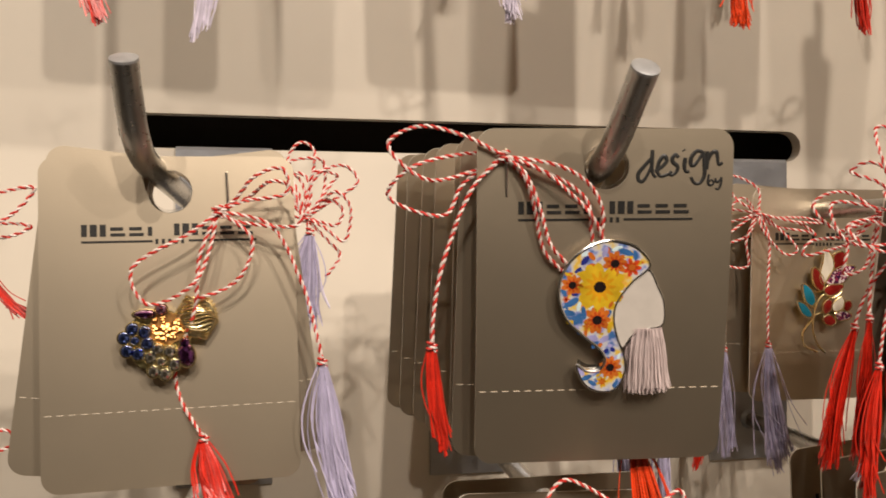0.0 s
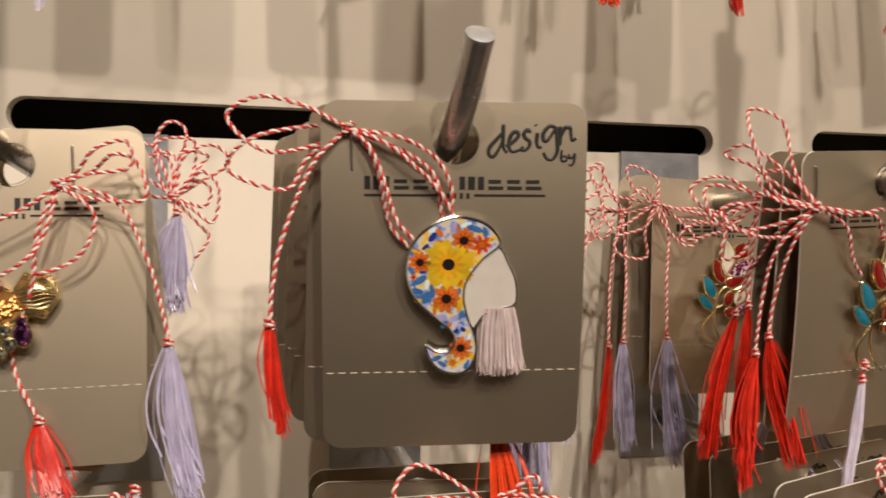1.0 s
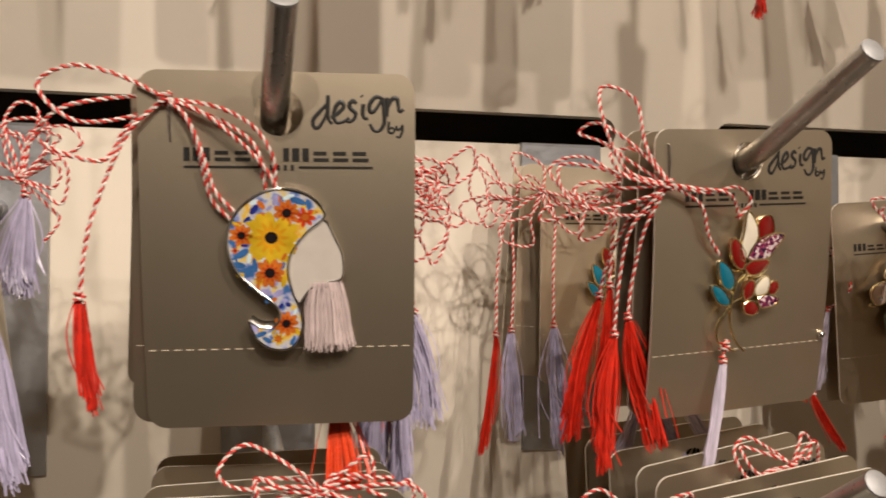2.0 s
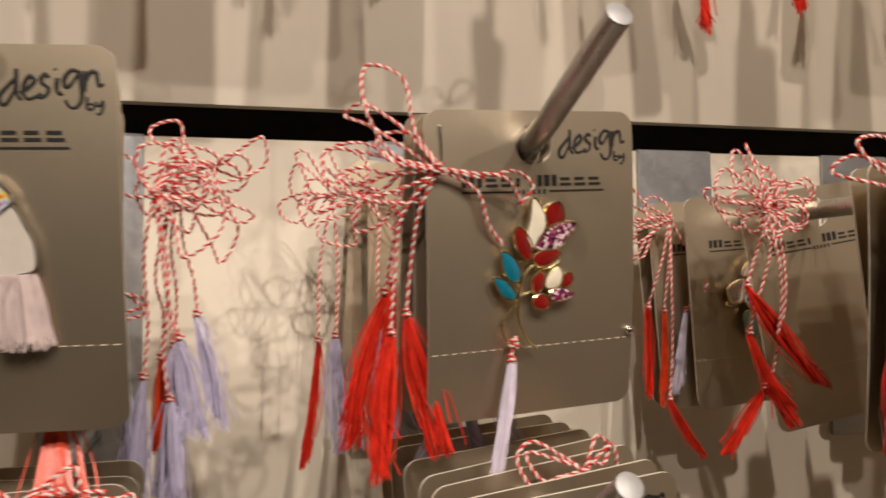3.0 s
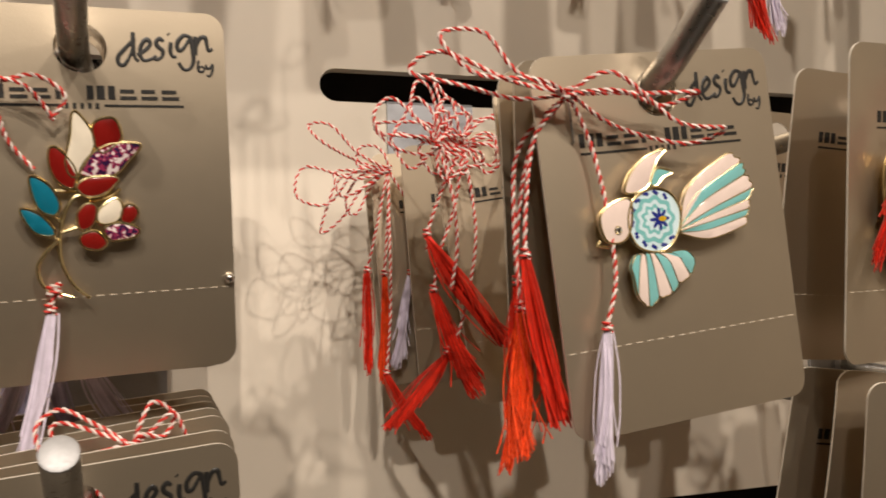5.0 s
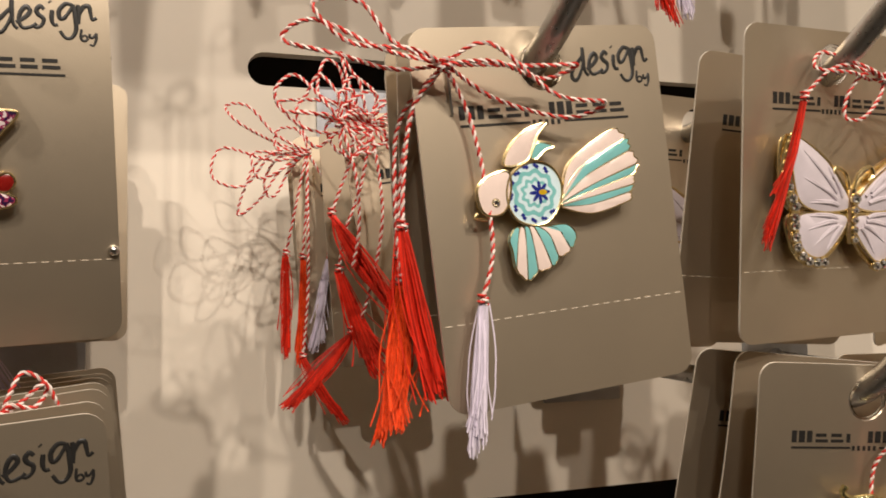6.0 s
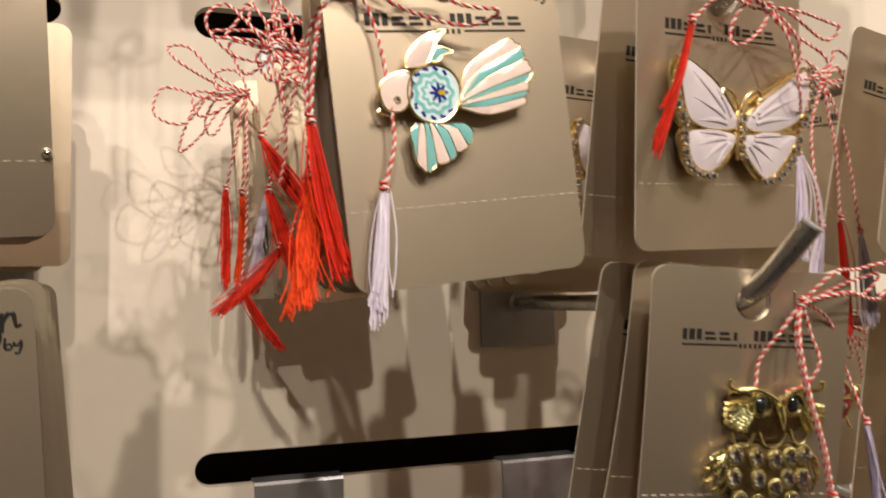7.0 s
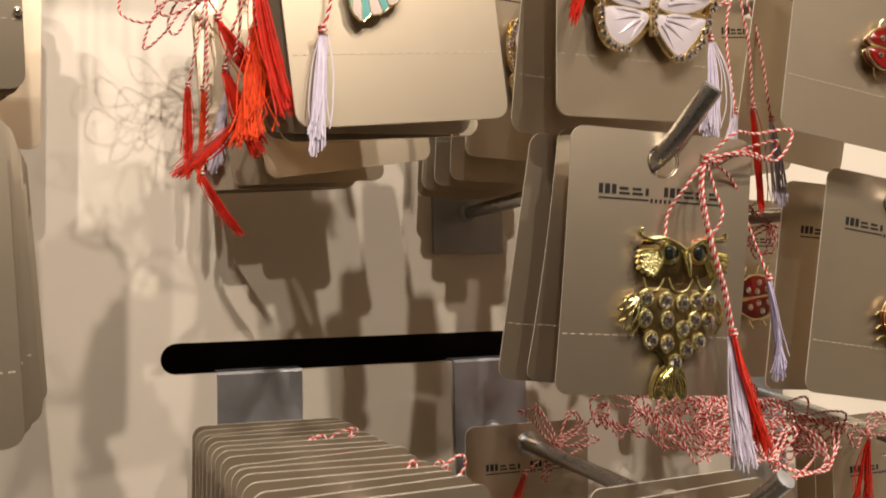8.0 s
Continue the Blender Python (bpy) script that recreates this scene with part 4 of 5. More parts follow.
def print_enamel():
    """White enamel with a small print of plum and dark flowers."""
    m = enamel("flower_print_enamel", (0.74, 0.66, 0.66))
    nt = m.node_tree
    b = nt.nodes["Principled BSDF"]
    tc, vo, ramp = nt.nodes.new("ShaderNodeTexCoord"), nt.nodes.new("ShaderNodeTexNoise"), nt.nodes.new("ShaderNodeValToRGB")
    vo.inputs["Scale"].default_value, vo.inputs["Detail"].default_value = 1000, 1.0
    e = ramp.color_ramp
    e.interpolation = "CONSTANT"
    e.elements[0].color, e.elements[1].color = (0.03, 0.012, 0.05, 1), (0.74, 0.66, 0.66, 1)
    e.elements[1].position = 0.54
    mid = e.elements.new(0.42)
    mid.color = (0.28, 0.03, 0.09, 1)
    nt.links.new(tc.outputs["Object"], vo.inputs["Vector"])
    nt.links.new(vo.outputs["Fac"], ramp.inputs["Fac"])
    nt.links.new(ramp.outputs["Color"], b.inputs["Base Color"])
    return m


PRINT_E = print_enamel()


def print_ground():
    """Pale enamel ground darkened for shade, blurred print of yellow, orange and blue."""
    m = enamel("painted_ground", (0.55, 0.52, 0.54))
    nt = m.node_tree
    b = nt.nodes["Principled BSDF"]
    tc, no, ramp = nt.nodes.new("ShaderNodeTexCoord"), nt.nodes.new("ShaderNodeTexNoise"), nt.nodes.new("ShaderNodeValToRGB")
    no.inputs["Scale"].default_value, no.inputs["Detail"].default_value = 330, 2.0
    e = ramp.color_ramp
    e.elements[0].position, e.elements[1].position = 0.34, 0.70
    e.elements[0].color, e.elements[1].color = (0.05, 0.14, 0.36, 1), (0.70, 0.30, 0.04, 1)
    for at, c in ((0.42, (0.28, 0.32, 0.58, 1)), (0.48, (0.56, 0.55, 0.58, 1)), (0.54, (0.58, 0.54, 0.46, 1)), (0.60, (0.74, 0.52, 0.10, 1))):
        e.elements.new(at).color = c
    nt.links.new(tc.outputs["Object"], no.inputs["Vector"])
    nt.links.new(no.outputs["Fac"], ramp.inputs["Fac"])
    nt.links.new(ramp.outputs["Color"], b.inputs["Base Color"])
    return m


def gem_mesh(name, material, n=8):
    s = Shape()
    for r, y, turn in ((1.0, 0.0, 0.0), (1.0, -0.15, 0.0), (0.74, -0.75, 0.5), (0.40, -1.0, 0.0)):
        s.v += [Vector((r * math.cos(2 * math.pi * (k + turn) / n), y, r * math.sin(2 * math.pi * (k + turn) / n))) for k in range(n)]
    s.v.append(Vector((0, -1.04, 0)))
    for k in range(n):
        m = (k + 1) % n
        s.add((k, m, n + m, n + k))
        s.add((n + k, n + m, 2 * n + k))
        s.add((n + m, 2 * n + m, 2 * n + k))
        s.add((2 * n + k, 3 * n + m, 3 * n + k))
        s.add((2 * n + k, 2 * n + m, 3 * n + m))
        s.add((3 * n + k, 3 * n + m, 4 * n))
    s.add(tuple(reversed(range(n))))
    return s.mesh(name, [material], smooth=False)


def bezel_mesh(material):
    s = Shape()
    s.tube([Vector((1.04 * math.cos(2 * math.pi * k / 14), -0.12, 1.04 * math.sin(2 * math.pi * k / 14))) for k in range(14)], 0.15, 6, closed=True)
    s.plate(oval(0, 0, 1.05, 1.05, 14), 0.35, 0.02)
    return s.mesh("bezel", [material])


GEMS = {k: gem_mesh("crystal", m) for k, m in (("clear", GEM), ("rainbow", AB_GEM), ("blue", BLUE_GEM), ("purple", PURPLE_GEM), ("pink", PINK_GEM))}
BEZEL, BEZEL_OLD = bezel_mesh(GOLD), bezel_mesh(OLD_GOLD)


def crystal(parent, kind, x, z, y, rx, rz=None, turn=0.0, old=False):
    """A cut stone in its metal cup, sizes in millimetres."""
    cup = part("bezel", BEZEL_OLD if old else BEZEL, None, parent)
    cup.matrix_basis = pose(x / 1000, y / 1000, z / 1000, 0, turn, 0) @ Matrix.Diagonal((rx / 1000, rx / 1000, (rz or rx) / 1000, 1))
    part("crystal", GEMS[kind], None, cup)


def brooch(card, label):
    root = new("brooch")
    root.matrix_basis = card.matrix_basis
    return tagged(root, label, "brooch", "brooches")


def piece(parent, name, pts, material, y0=-2.6, y1=-3.6, dome=0.35, rim=GOLD, rim_r=0.34, label="", shrink=0.88):
    """An enamel field with its metal rim, outline in millimetres."""
    o = outline(pts, 0.0007)
    s = Shape()
    s.plate(o, y0 / 1000, y1 / 1000, dome / 1000, shrink=shrink)
    ob = part(name, s, material, parent, label)
    if rim:
        r = Shape()
        r.tube([Vector((x, (y1 + 0.05) / 1000, z)) for x, z in o], rim_r / 1000, 6, closed=True)
        r.plate(o, (y0 + 0.25) / 1000, (y0 - 0.02) / 1000)
        part("rim", r, rim, ob)
    return ob


def wire(parent, name, pts, radius, material, y=-3.0, taper=0.0):
    s = Shape()
    s.tube(smooth_path([(p[0] / 1000, (p[2] if len(p) > 2 else y) / 1000, p[1] / 1000) for p in pts], 0.0006), (lambda t: radius / 1000 * (1 - taper * t)) if taper else radius / 1000, 8)
    return part(name, s, material, parent)


def pin(parent, x, z, material, span=8.0, depth=-2.4):
    """The pin at the back, held through the card."""
    s = Shape()
    s.tube([Vector(((x - span) / 1000, 0.0004, z / 1000)), Vector(((x - span) / 1000, depth / 1000, z / 1000)), Vector(((x + span) / 1000, depth / 1000, z / 1000)), Vector(((x + span) / 1000, 0.0004, z / 1000))], 0.0006, 6)
    part("pin", s, material, parent)


# brooch with flower print and a plain white field
b = brooch(A2, "silver-rimmed brooch with flower-print enamel swirl and white field")
piece(b, "printed_field", [(1.1, -16.7), (6.6, -18.3), (9.8, -22.5), (5.7, -26.4), (2.5, -30.8), (1.7, -34.7), (2.6, -39.2), (4.4, -44.0), (4.6, -48.0), (2.6, -51.8), (-1.5, -52.3), (-5.0, -50.2), (-6.8, -45.9), (-4.6, -47.2), (-1.6, -47.2), (-0.1, -45.0), (-1.2, -42.3), (-5.5, -38.7), (-9.4, -34.8), (-11.2, -30.0), (-10.8, -25.0), (-8.4, -20.9), (-3.8, -17.6)],
      print_ground(), dome=0.0, rim=SILVER, rim_r=0.36, shrink=0.97, label="white enamel swirl printed with flowers")
field = b.children[0]
# White enamel greyed: shade from above is put into its colour.
piece(b, "white_field", [(9.6, -23.6), (12.0, -27.6), (13.6, -31.5), (13.5, -36.4), (10.0, -37.6), (6.4, -39.0), (4.0, -42.0), (2.7, -39.2), (1.9, -34.7), (2.7, -30.8), (5.9, -26.2)], enamel("shaded_white_enamel", (0.60, 0.55, 0.50)), y1=-3.4, dome=0.0, rim=SILVER, rim_r=0.26, shrink=0.95)
t = tassel_shape(Vector((0.0098, -0.0024, -0.0374)), Vector((0.0108, -0.0024, -0.0530)), 620, 0.0033, random.Random(5), head=0.0031, thick=0.00011, locks=26, loose=False)
part("tassel", t, SILK_PINK, b, "pale pink silk tassel")
rng = random.Random(9)


def flower(parent, x, z, r, petals, material, heart, y=-3.62, gap=0.45):
    s = Shape()
    for k in range(petals):
        a = 360 * k / petals + rng.uniform(-8, 8)
        c, q = math.cos(radians(a)), math.sin(radians(a))
        d = r * rng.uniform(0.52, 0.62)
        s.plate(oval((x + d * c) / 1000, (z + d * q) / 1000, r * gap / 1000, r * 0.24 / 1000, 10, a), -0.0034, (y - 0.012 * (k % 3)) / 1000)
    s.plate(oval(x / 1000, z / 1000, r * 0.5 / 1000, r * 0.5 / 1000, 12), -0.0034, (y - 0.02) / 1000)
    f = part("printed_flower", s, material, parent)
    halo = Shape()
    halo.plate([((x + r * (0.5 + 0.16 * math.cos(petals * a)) * math.cos(a)) / 1000, (z + r * (0.5 + 0.16 * math.cos(petals * a)) * math.sin(a)) / 1000) for a in (2 * math.pi * k / 60 for k in range(60))], -0.0034, (y - 0.04) / 1000)
    part("flower_halo", halo, AMBER_E if r > 4 else RUST_E, f)
    h = Shape()
    h.plate(oval(x / 1000, z / 1000, r * (0.25 if r > 4 else 0.36) / 1000, r * (0.23 if r > 4 else 0.33) / 1000, 10), -0.0034, (y - 0.06) / 1000)
    part("flower_heart", h, heart, f)


for x, z, r, p, m, h in ((-1.8, -27.4, 5.9, 12, YELLOW_E, BLACK_E), (-8.2, -26.9, 2.6, 9, ORANGE_E, BLACK_E), (1.6, -22.0, 3.0, 9, ORANGE_E, BLACK_E), (-2.2, -35.2, 3.3, 10, ORANGE_E, BLACK_E), (1.2, -46.6, 2.8, 9, ORANGE_E, BLACK_E), (5.6, -22.9, 2.2, 7, VERMILION_E, ORANGE_E), (-0.6, -50.0, 1.5, 7, YELLOW_E, ORANGE_E), (-4.6, -36.6, 1.2, 6, YELLOW_E, ORANGE_E), (-9.6, -30.2, 0.9, 6, ORANGE_E, RED_E)):
    flower(field, x, z, r, p, m, h)
for x, z, rx, rz, turn, m in ((-8.1, -30.9, 1.7, 0.8, 30, BLUE_E), (-8.9, -33.4, 1.6, 0.7, -10, BLUE_E), (-6.8, -34.9, 1.6, 0.7, 60, BLUE_E), (-5.4, -33.4, 1.6, 0.6, 100, BLUE_E), (-6.6, -31.9, 1.2, 0.5, 80, SKY_E), (-3.0, -39.5, 1.3, 0.7, -20, LILAC_E), (-0.5, -39.8, 1.3, 0.7, 30, LILAC_E), (0.1, -42.6, 0.7, 0.5, 40, NAVY_E), (1.7, -42.3, 0.7, 0.5, -30, NAVY_E), (1.0, -41.3, 0.6, 0.4, 0, LILAC_E), (-5.4, -21.2, 1.3, 0.7, 50, NAVY_E), (-3.9, -20.2, 1.2, 0.6, -50, ORANGE_E), (4.0, -19.3, 2.0, 0.7, -20, BLUE_E), (2.0, -18.5, 1.4, 0.5, 20, SKY_E), (-0.8, -19.2, 1.3, 0.6, 70, LILAC_E), (-2.2, -20.9, 0.9, 0.4, 40, LILAC_E), (-4.3, -48.9, 1.3, 0.6, 20, BLUE_E), (-3.0, -50.2, 1.2, 0.5, -30, BLUE_E), (-7.0, -23.4, 1.0, 0.4, 40, NAVY_E), (-7.6, -29.1, 0.8, 0.3, 0, NAVY_E), (0.8, -37.2, 1.2, 0.6, 80, YELLOW_E), (0.9, -31.6, 0.9, 0.4, 60, ORANGE_E)):
    s = Shape()
    s.plate(oval(x / 1000, z / 1000, rx / 1000, rz / 1000, 12, turn), -0.0034, -0.00366)
    part("printed_leaf", s, m, field)
FILL = ((0.4, -18.3), (5.6, -19.6), (-5.4, -19.4), (-9.4, -24.3), (-9.9, -32.0), (-6.0, -30.4), (-7.6, -36.2), (-5.6, -38.0), (2.6, -24.8), (3.4, -27.6), (1.9, -29.8), (0.4, -33.6), (0.7, -35.9), (-1.6, -37.9), (-1.9, -41.2), (1.2, -44.1), (2.9, -43.8), (3.4, -48.0), (2.2, -50.4), (-2.0, -48.6), (-5.6, -47.9), (-3.8, -23.0), (-5.4, -24.2), (3.9, -21.0), (7.9, -21.6), (-10.4, -28.6), (-3.6, -31.9))
for k, (x, z) in enumerate(FILL):
    for q in range(2):
        s = Shape()
        s.plate(oval((x + rng.uniform(-0.8, 0.8)) / 1000, (z + rng.uniform(-0.6, 0.6)) / 1000, rng.uniform(0.7, 1.3) / 1000, rng.uniform(0.3, 0.6) / 1000, 10, rng.uniform(0, 180)), -0.0034, (-3.605 - 0.01 * q) / 1000)
        part("printed_leaf", s, (BLUE_E, YELLOW_E, LILAC_E, ORANGE_E, BLUE_E, SKY_E, YELLOW_E)[(k + 3 * q) % 7], field)
pin(b, 0, -28, SILVER)

# jewelled flower brooch
b = brooch(A1, "gold brooch with blue and clear crystal flowers and purple stones")
s = Shape()
for k in range(46):
    a, r = rng.uniform(0, 6.28), 3.7 * math.sqrt(rng.random())
    s.ball(((-0.9 + r * math.cos(a)) / 1000, (-3.4 - 0.9 * (1 - r / 3.7)) / 1000, (-33.3 + 0.85 * r * math.sin(a)) / 1000), rng.uniform(0.0005, 0.0009), 4, 6)
s.plate(oval(-0.0009, -0.0333, 0.0042, 0.0038, 14), -0.002, -0.0036)
part("grain_mound", s, mat("warm_gold_grain", (0.72, 0.38, 0.13), 0.36, 1.0, 0.3, 900, 0.2, 1800), b, "cluster of coarse gold grains")
s = Shape()
s.plate(oval(0.0058, -0.0310, 0.0050, 0.0052, 16), -0.0018, -0.0028, 0.0012)
bud = part("gold_bud", s, GOLD, b, "ridged shining gold bud")
for k in range(14):
    u = k / 13
    wide = math.sin(math.pi * (0.16 + 0.68 * u))
    ridge = Shape()
    ridge.tube([Vector(((5.8 + 5.0 * wide * math.cos(th)) / 1000, (-2.0 - 2.8 * wide * math.sin(th)) / 1000, (-26.2 - 9.6 * u + 0.5 * math.sin(th * 3 + 0.7 * k)) / 1000)) for th in (math.pi * j / 12 for j in range(13))], 0.0003, 6)
    part("ridge", ridge, GOLD, bud)
for kind, ring, r in (("blue", [(-8.7, -33.2), (-6.0, -34.0), (-5.4, -36.7), (-7.5, -39.1), (-10.0, -38.3), (-10.6, -35.2)], 1.45), ("rainbow", [(-4.6, -40.1), (-4.0, -43.3), (-1.4, -44.1), (0.7, -41.9), (-0.3, -38.8), (-3.1, -38.2)], 1.5)):
    for x, z in ring:
        crystal(b, kind, x, z, -4.0, r)
crystal(b, "blue", -8.2, -36.0, -4.3, 1.0)
crystal(b, "rainbow", -2.2, -41.1, -4.4, 1.1)
crystal(b, "purple", -5.9, -29.8, -3.8, 2.6, 1.1, 0)
crystal(b, "pink", -2.1, -28.8, -3.8, 1.4)
crystal(b, "purple", 3.4, -39.8, -3.9, 2.0, 2.8, -12)
crystal(b, "purple", 3.1, -36.9, -4.0, 1.2)
s = Shape()
s.plate(oval(-0.0030, -0.0360, 0.0075, 0.0075, 20), -0.0012, -0.0030)
part("backing", s, OLD_GOLD, b)
pin(b, -2, -36, GOLD, 5)

# tulip brooch
b = tulip = brooch(A3, "gold-rimmed enamel brooch of two red and white tulips")
for name, m, pts in (
    ("petal", CREAM_E, [(-2.1, -13.6), (0.6, -16.5), (1.7, -20.2), (-0.4, -24.6), (-2.8, -27.3), (-4.2, -24.4), (-3.0, -19.0)]),
    ("petal", RED_E, [(1.8, -15.9), (5.7, -15.0), (7.1, -18.7), (6.1, -20.3), (3.1, -22.3), (1.6, -20.0)]),
    ("petal", PRINT_E, [(-1.5, -26.6), (0.2, -23.2), (4.4, -20.5), (10.7, -20.5), (7.8, -24.4), (5.4, -26.8), (1.2, -27.3)]),
    ("petal", RED_E, [(-6.9, -21.0), (-5.0, -21.6), (-2.3, -25.6), (-3.0, -29.5), (-5.9, -28.0), (-7.3, -24.3)]),
    ("petal", RED_E, [(-2.3, -29.2), (0.1, -27.4), (4.8, -27.2), (5.9, -28.2), (2.9, -30.9), (-0.6, -31.3)]),
    ("petal", CREAM_E, [(1.8, -34.2), (5.2, -31.8), (6.5, -34.0), (5.5, -36.6), (2.7, -37.4), (1.4, -36.6)]),
    ("petal", RED_E, [(-2.5, -35.1), (-0.7, -32.9), (1.3, -33.6), (0.5, -37.3), (-2.0, -38.3)]),
    ("petal", RED_E, [(6.8, -33.8), (8.8, -33.5), (9.6, -35.3), (8.1, -37.3), (6.1, -36.6)]),
    ("petal", PRINT_E, [(2.7, -38.3), (5.7, -37.2), (9.6, -38.6), (8.6, -40.3), (5.0, -40.9), (3.6, -40.6)]),
    ("petal", RED_E, [(-2.1, -39.6), (0.9, -38.7), (3.0, -41.2), (1.4, -42.7), (-1.6, -41.9)]),
    ("leaf", TEAL_E, [(-11.1, -27.1), (-7.7, -28.7), (-5.7, -32.7), (-6.9, -35.1), (-9.9, -33.3)]),
    ("leaf", TEAL_E, [(-13.2, -33.7), (-9.9, -34.6), (-7.0, -38.2), (-7.8, -39.5), (-11.0, -38.2)])):
    piece(b, name, pts, m, dome=0.25)
wire(b, "stem", [(-0.6, -30.7), (-3.2, -31.9), (-5.4, -36.0), (-6.2, -43.8), (-4.1, -49.7), (-0.9, -53.0)], 0.5, GOLD, taper=0.3)
wire(b, "stem", [(-6.3, -40.2), (-9.0, -43.0), (-10.6, -46.2), (-9.3, -50.3), (-4.2, -52.6)], 0.5, GOLD, taper=0.3)
wire(b, "stem", [(-6.1, -38.9), (-4.0, -38.2), (-1.0, -37.4)], 0.35, GOLD)
wire(b, "stem", [(-7.0, -35.2), (-5.6, -36.6)], 0.35, GOLD)
wire(b, "stem", [(-7.6, -39.4), (-6.0, -40.5)], 0.35, GOLD)
wire(b, "stem", [(0.0, -32.4), (3.0, -32.0), (5.6, -30.6), (6.2, -29.8)], 0.4, GOLD, y=-2.4)
pin(b, -2, -30, GOLD, 5)
s = Shape()
s.ball((0.0288, -0.0008, -0.0510), 0.0013, 6, 10)
fixed = new("press_stud", s.mesh("press_stud", [SILVER]))
fixed.matrix_basis = A3.matrix_basis
tagged(fixed, "small silver stud pressed through a card", "stud")

# fish brooch
b = fish = brooch(A4, "gold-rimmed enamel fish brooch in white, aqua and blue")
body = piece(b, "body", [(-12.0, -23.3), (-7.4, -21.0), (-2.8, -22.1), (-0.6, -25.6), (-1.2, -29.9), (-4.1, -33.4), (-7.9, -34.3), (-12.0, -32.5), (-13.6, -28.0)], SKY_E, dome=0.0, shrink=0.96)
CX, CZ = -7.1, -27.5
for r, m, y in ((4.9, AQUA_E, -3.64), (3.9, SKY_E, -3.68), (3.0, AQUA_E, -3.72), (2.2, SKY_E, -3.76)):
    s = Shape()
    s.plate([((CX + (r + 0.35 * math.cos(9 * a)) * math.cos(a)) / 1000, (CZ + 1.0 * (r + 0.35 * math.cos(9 * a)) * math.sin(a)) / 1000) for a in (2 * math.pi * k / 54 for k in range(54))], -0.0034, y / 1000)
    part("painted_ring", s, m, body)
for k in range(11):
    a = radians(50 + 26 * k)
    for q in (0, 1):
        x, z = CX + (5.3 + 0.3 * q) * math.cos(a + 0.11 * q), CZ + 1.06 * (5.3 + 0.3 * q) * math.sin(a + 0.11 * q)
        s = Shape()
        s.plate([((x + u) / 1000, (z + v) / 1000) for u, v in ((-0.5, 0), (0, -0.5), (0.5, 0), (0, 0.5))], -0.0034, -0.00372)
        part("painted_dot", s, NAVY_E, body)
for a in (0, 45, -45, 90, -90, 135, -135, 180):
    s = Shape()
    s.plate(oval((CX + 1.2 + 1.3 * math.cos(radians(a))) / 1000, (CZ + 1.3 * math.sin(radians(a))) / 1000, 0.0012, 0.00042, 8, a), -0.0034, -0.0038)
    part("painted_petal", s, NAVY_E, body)
s = Shape()
s.plate(oval((CX + 1.9) / 1000, CZ / 1000, 0.0010, 0.0006, 8), -0.0034, -0.00384)
part("painted_petal", s, YELLOW_E, body, "small yellow painted petal")
head = piece(b, "head", [(-20.0, -25.8), (-17.0, -23.2), (-12.7, -22.5), (-12.3, -25.7), (-13.8, -30.1), (-16.2, -31.5), (-19.2, -30.5)], PINK_E, dome=0.2)
crystal(head, "rainbow", -16.2, -28.8, -3.7, 0.8)
piece(b, "top_fin", [(-13.4, -21.0), (-11.3, -17.1), (-7.4, -14.2), (-2.4, -12.9), (-4.7, -15.2), (-6.2, -17.9), (-7.8, -20.5), (-10.9, -21.6)], PINK_E, dome=0.2)
piece(b, "small_fin", [(-7.0, -20.0), (-5.0, -16.9), (-1.1, -18.0), (-3.7, -18.9), (-5.6, -20.5)], AQUA_E, dome=0.1)


def fan(name, root, bulge, tips, tones):
    """Curved enamel rays between two roots, with a scalloped outer edge."""
    n = len(tips) - 1

    def line(k):
        u = k / n
        (ax, az), (bx, bz) = [tuple(p[0][c] + (p[1][c] - p[0][c]) * u for c in (0, 1)) for p in (root, bulge)]
        tx, tz = tips[k]
        mx, mz = (ax + tx) / 2, (az + tz) / 2
        pull = abs(2 * u - 1) ** 0.8
        return (ax, az), (mx + (bx - mx) * pull, mz + (bz - mz) * pull), (tx, tz)
    for k in range(n):
        (ax, az), (bx, bz), (tx, tz) = line(k)
        (dx, dz), (ex, ez), (ux, uz) = line(k + 1)
        gx, gz = (tx + ux) / 2, (tz + uz) / 2
        out = Vector((gx - ax, gz - az)).normalized() * 0.5
        piece(b, name, [(ax, az), (bx, bz), (tx, tz), (gx + out.x, gz + out.y), (ux, uz), (ex, ez), (dx, dz)], tones[k % len(tones)], dome=0.15, rim_r=0.2, shrink=0.93)


fan("tail_ray", ((-0.6, -28.8), (-0.5, -31.3)), ((2.4, -21.5), (6.4, -33.0)), [(13.3, -15.2), (16.3, -17.5), (17.0, -20.2), (18.7, -23.2), (17.1, -25.6), (16.9, -27.7), (15.8, -29.3), (15.8, -31.1)], (PINK_E, AQUA_E))
fan("lower_fin_ray", ((-12.6, -34.5), (-4.7, -34.7)), ((-14.0, -36.7), (-0.4, -34.8)), [(-13.6, -38.8), (-13.2, -42.7), (-10.9, -45.2), (-8.3, -43.5), (-5.0, -43.0), (-3.2, -41.2), (-0.1, -39.9), (1.6, -36.9)], (AQUA_E, PINK_E))
wire(b, "mouth", [(-20.3, -30.6), (-21.0, -31.5), (-18.3, -32.1)], 0.35, GOLD)
pin(b, -6, -30, GOLD, 4)

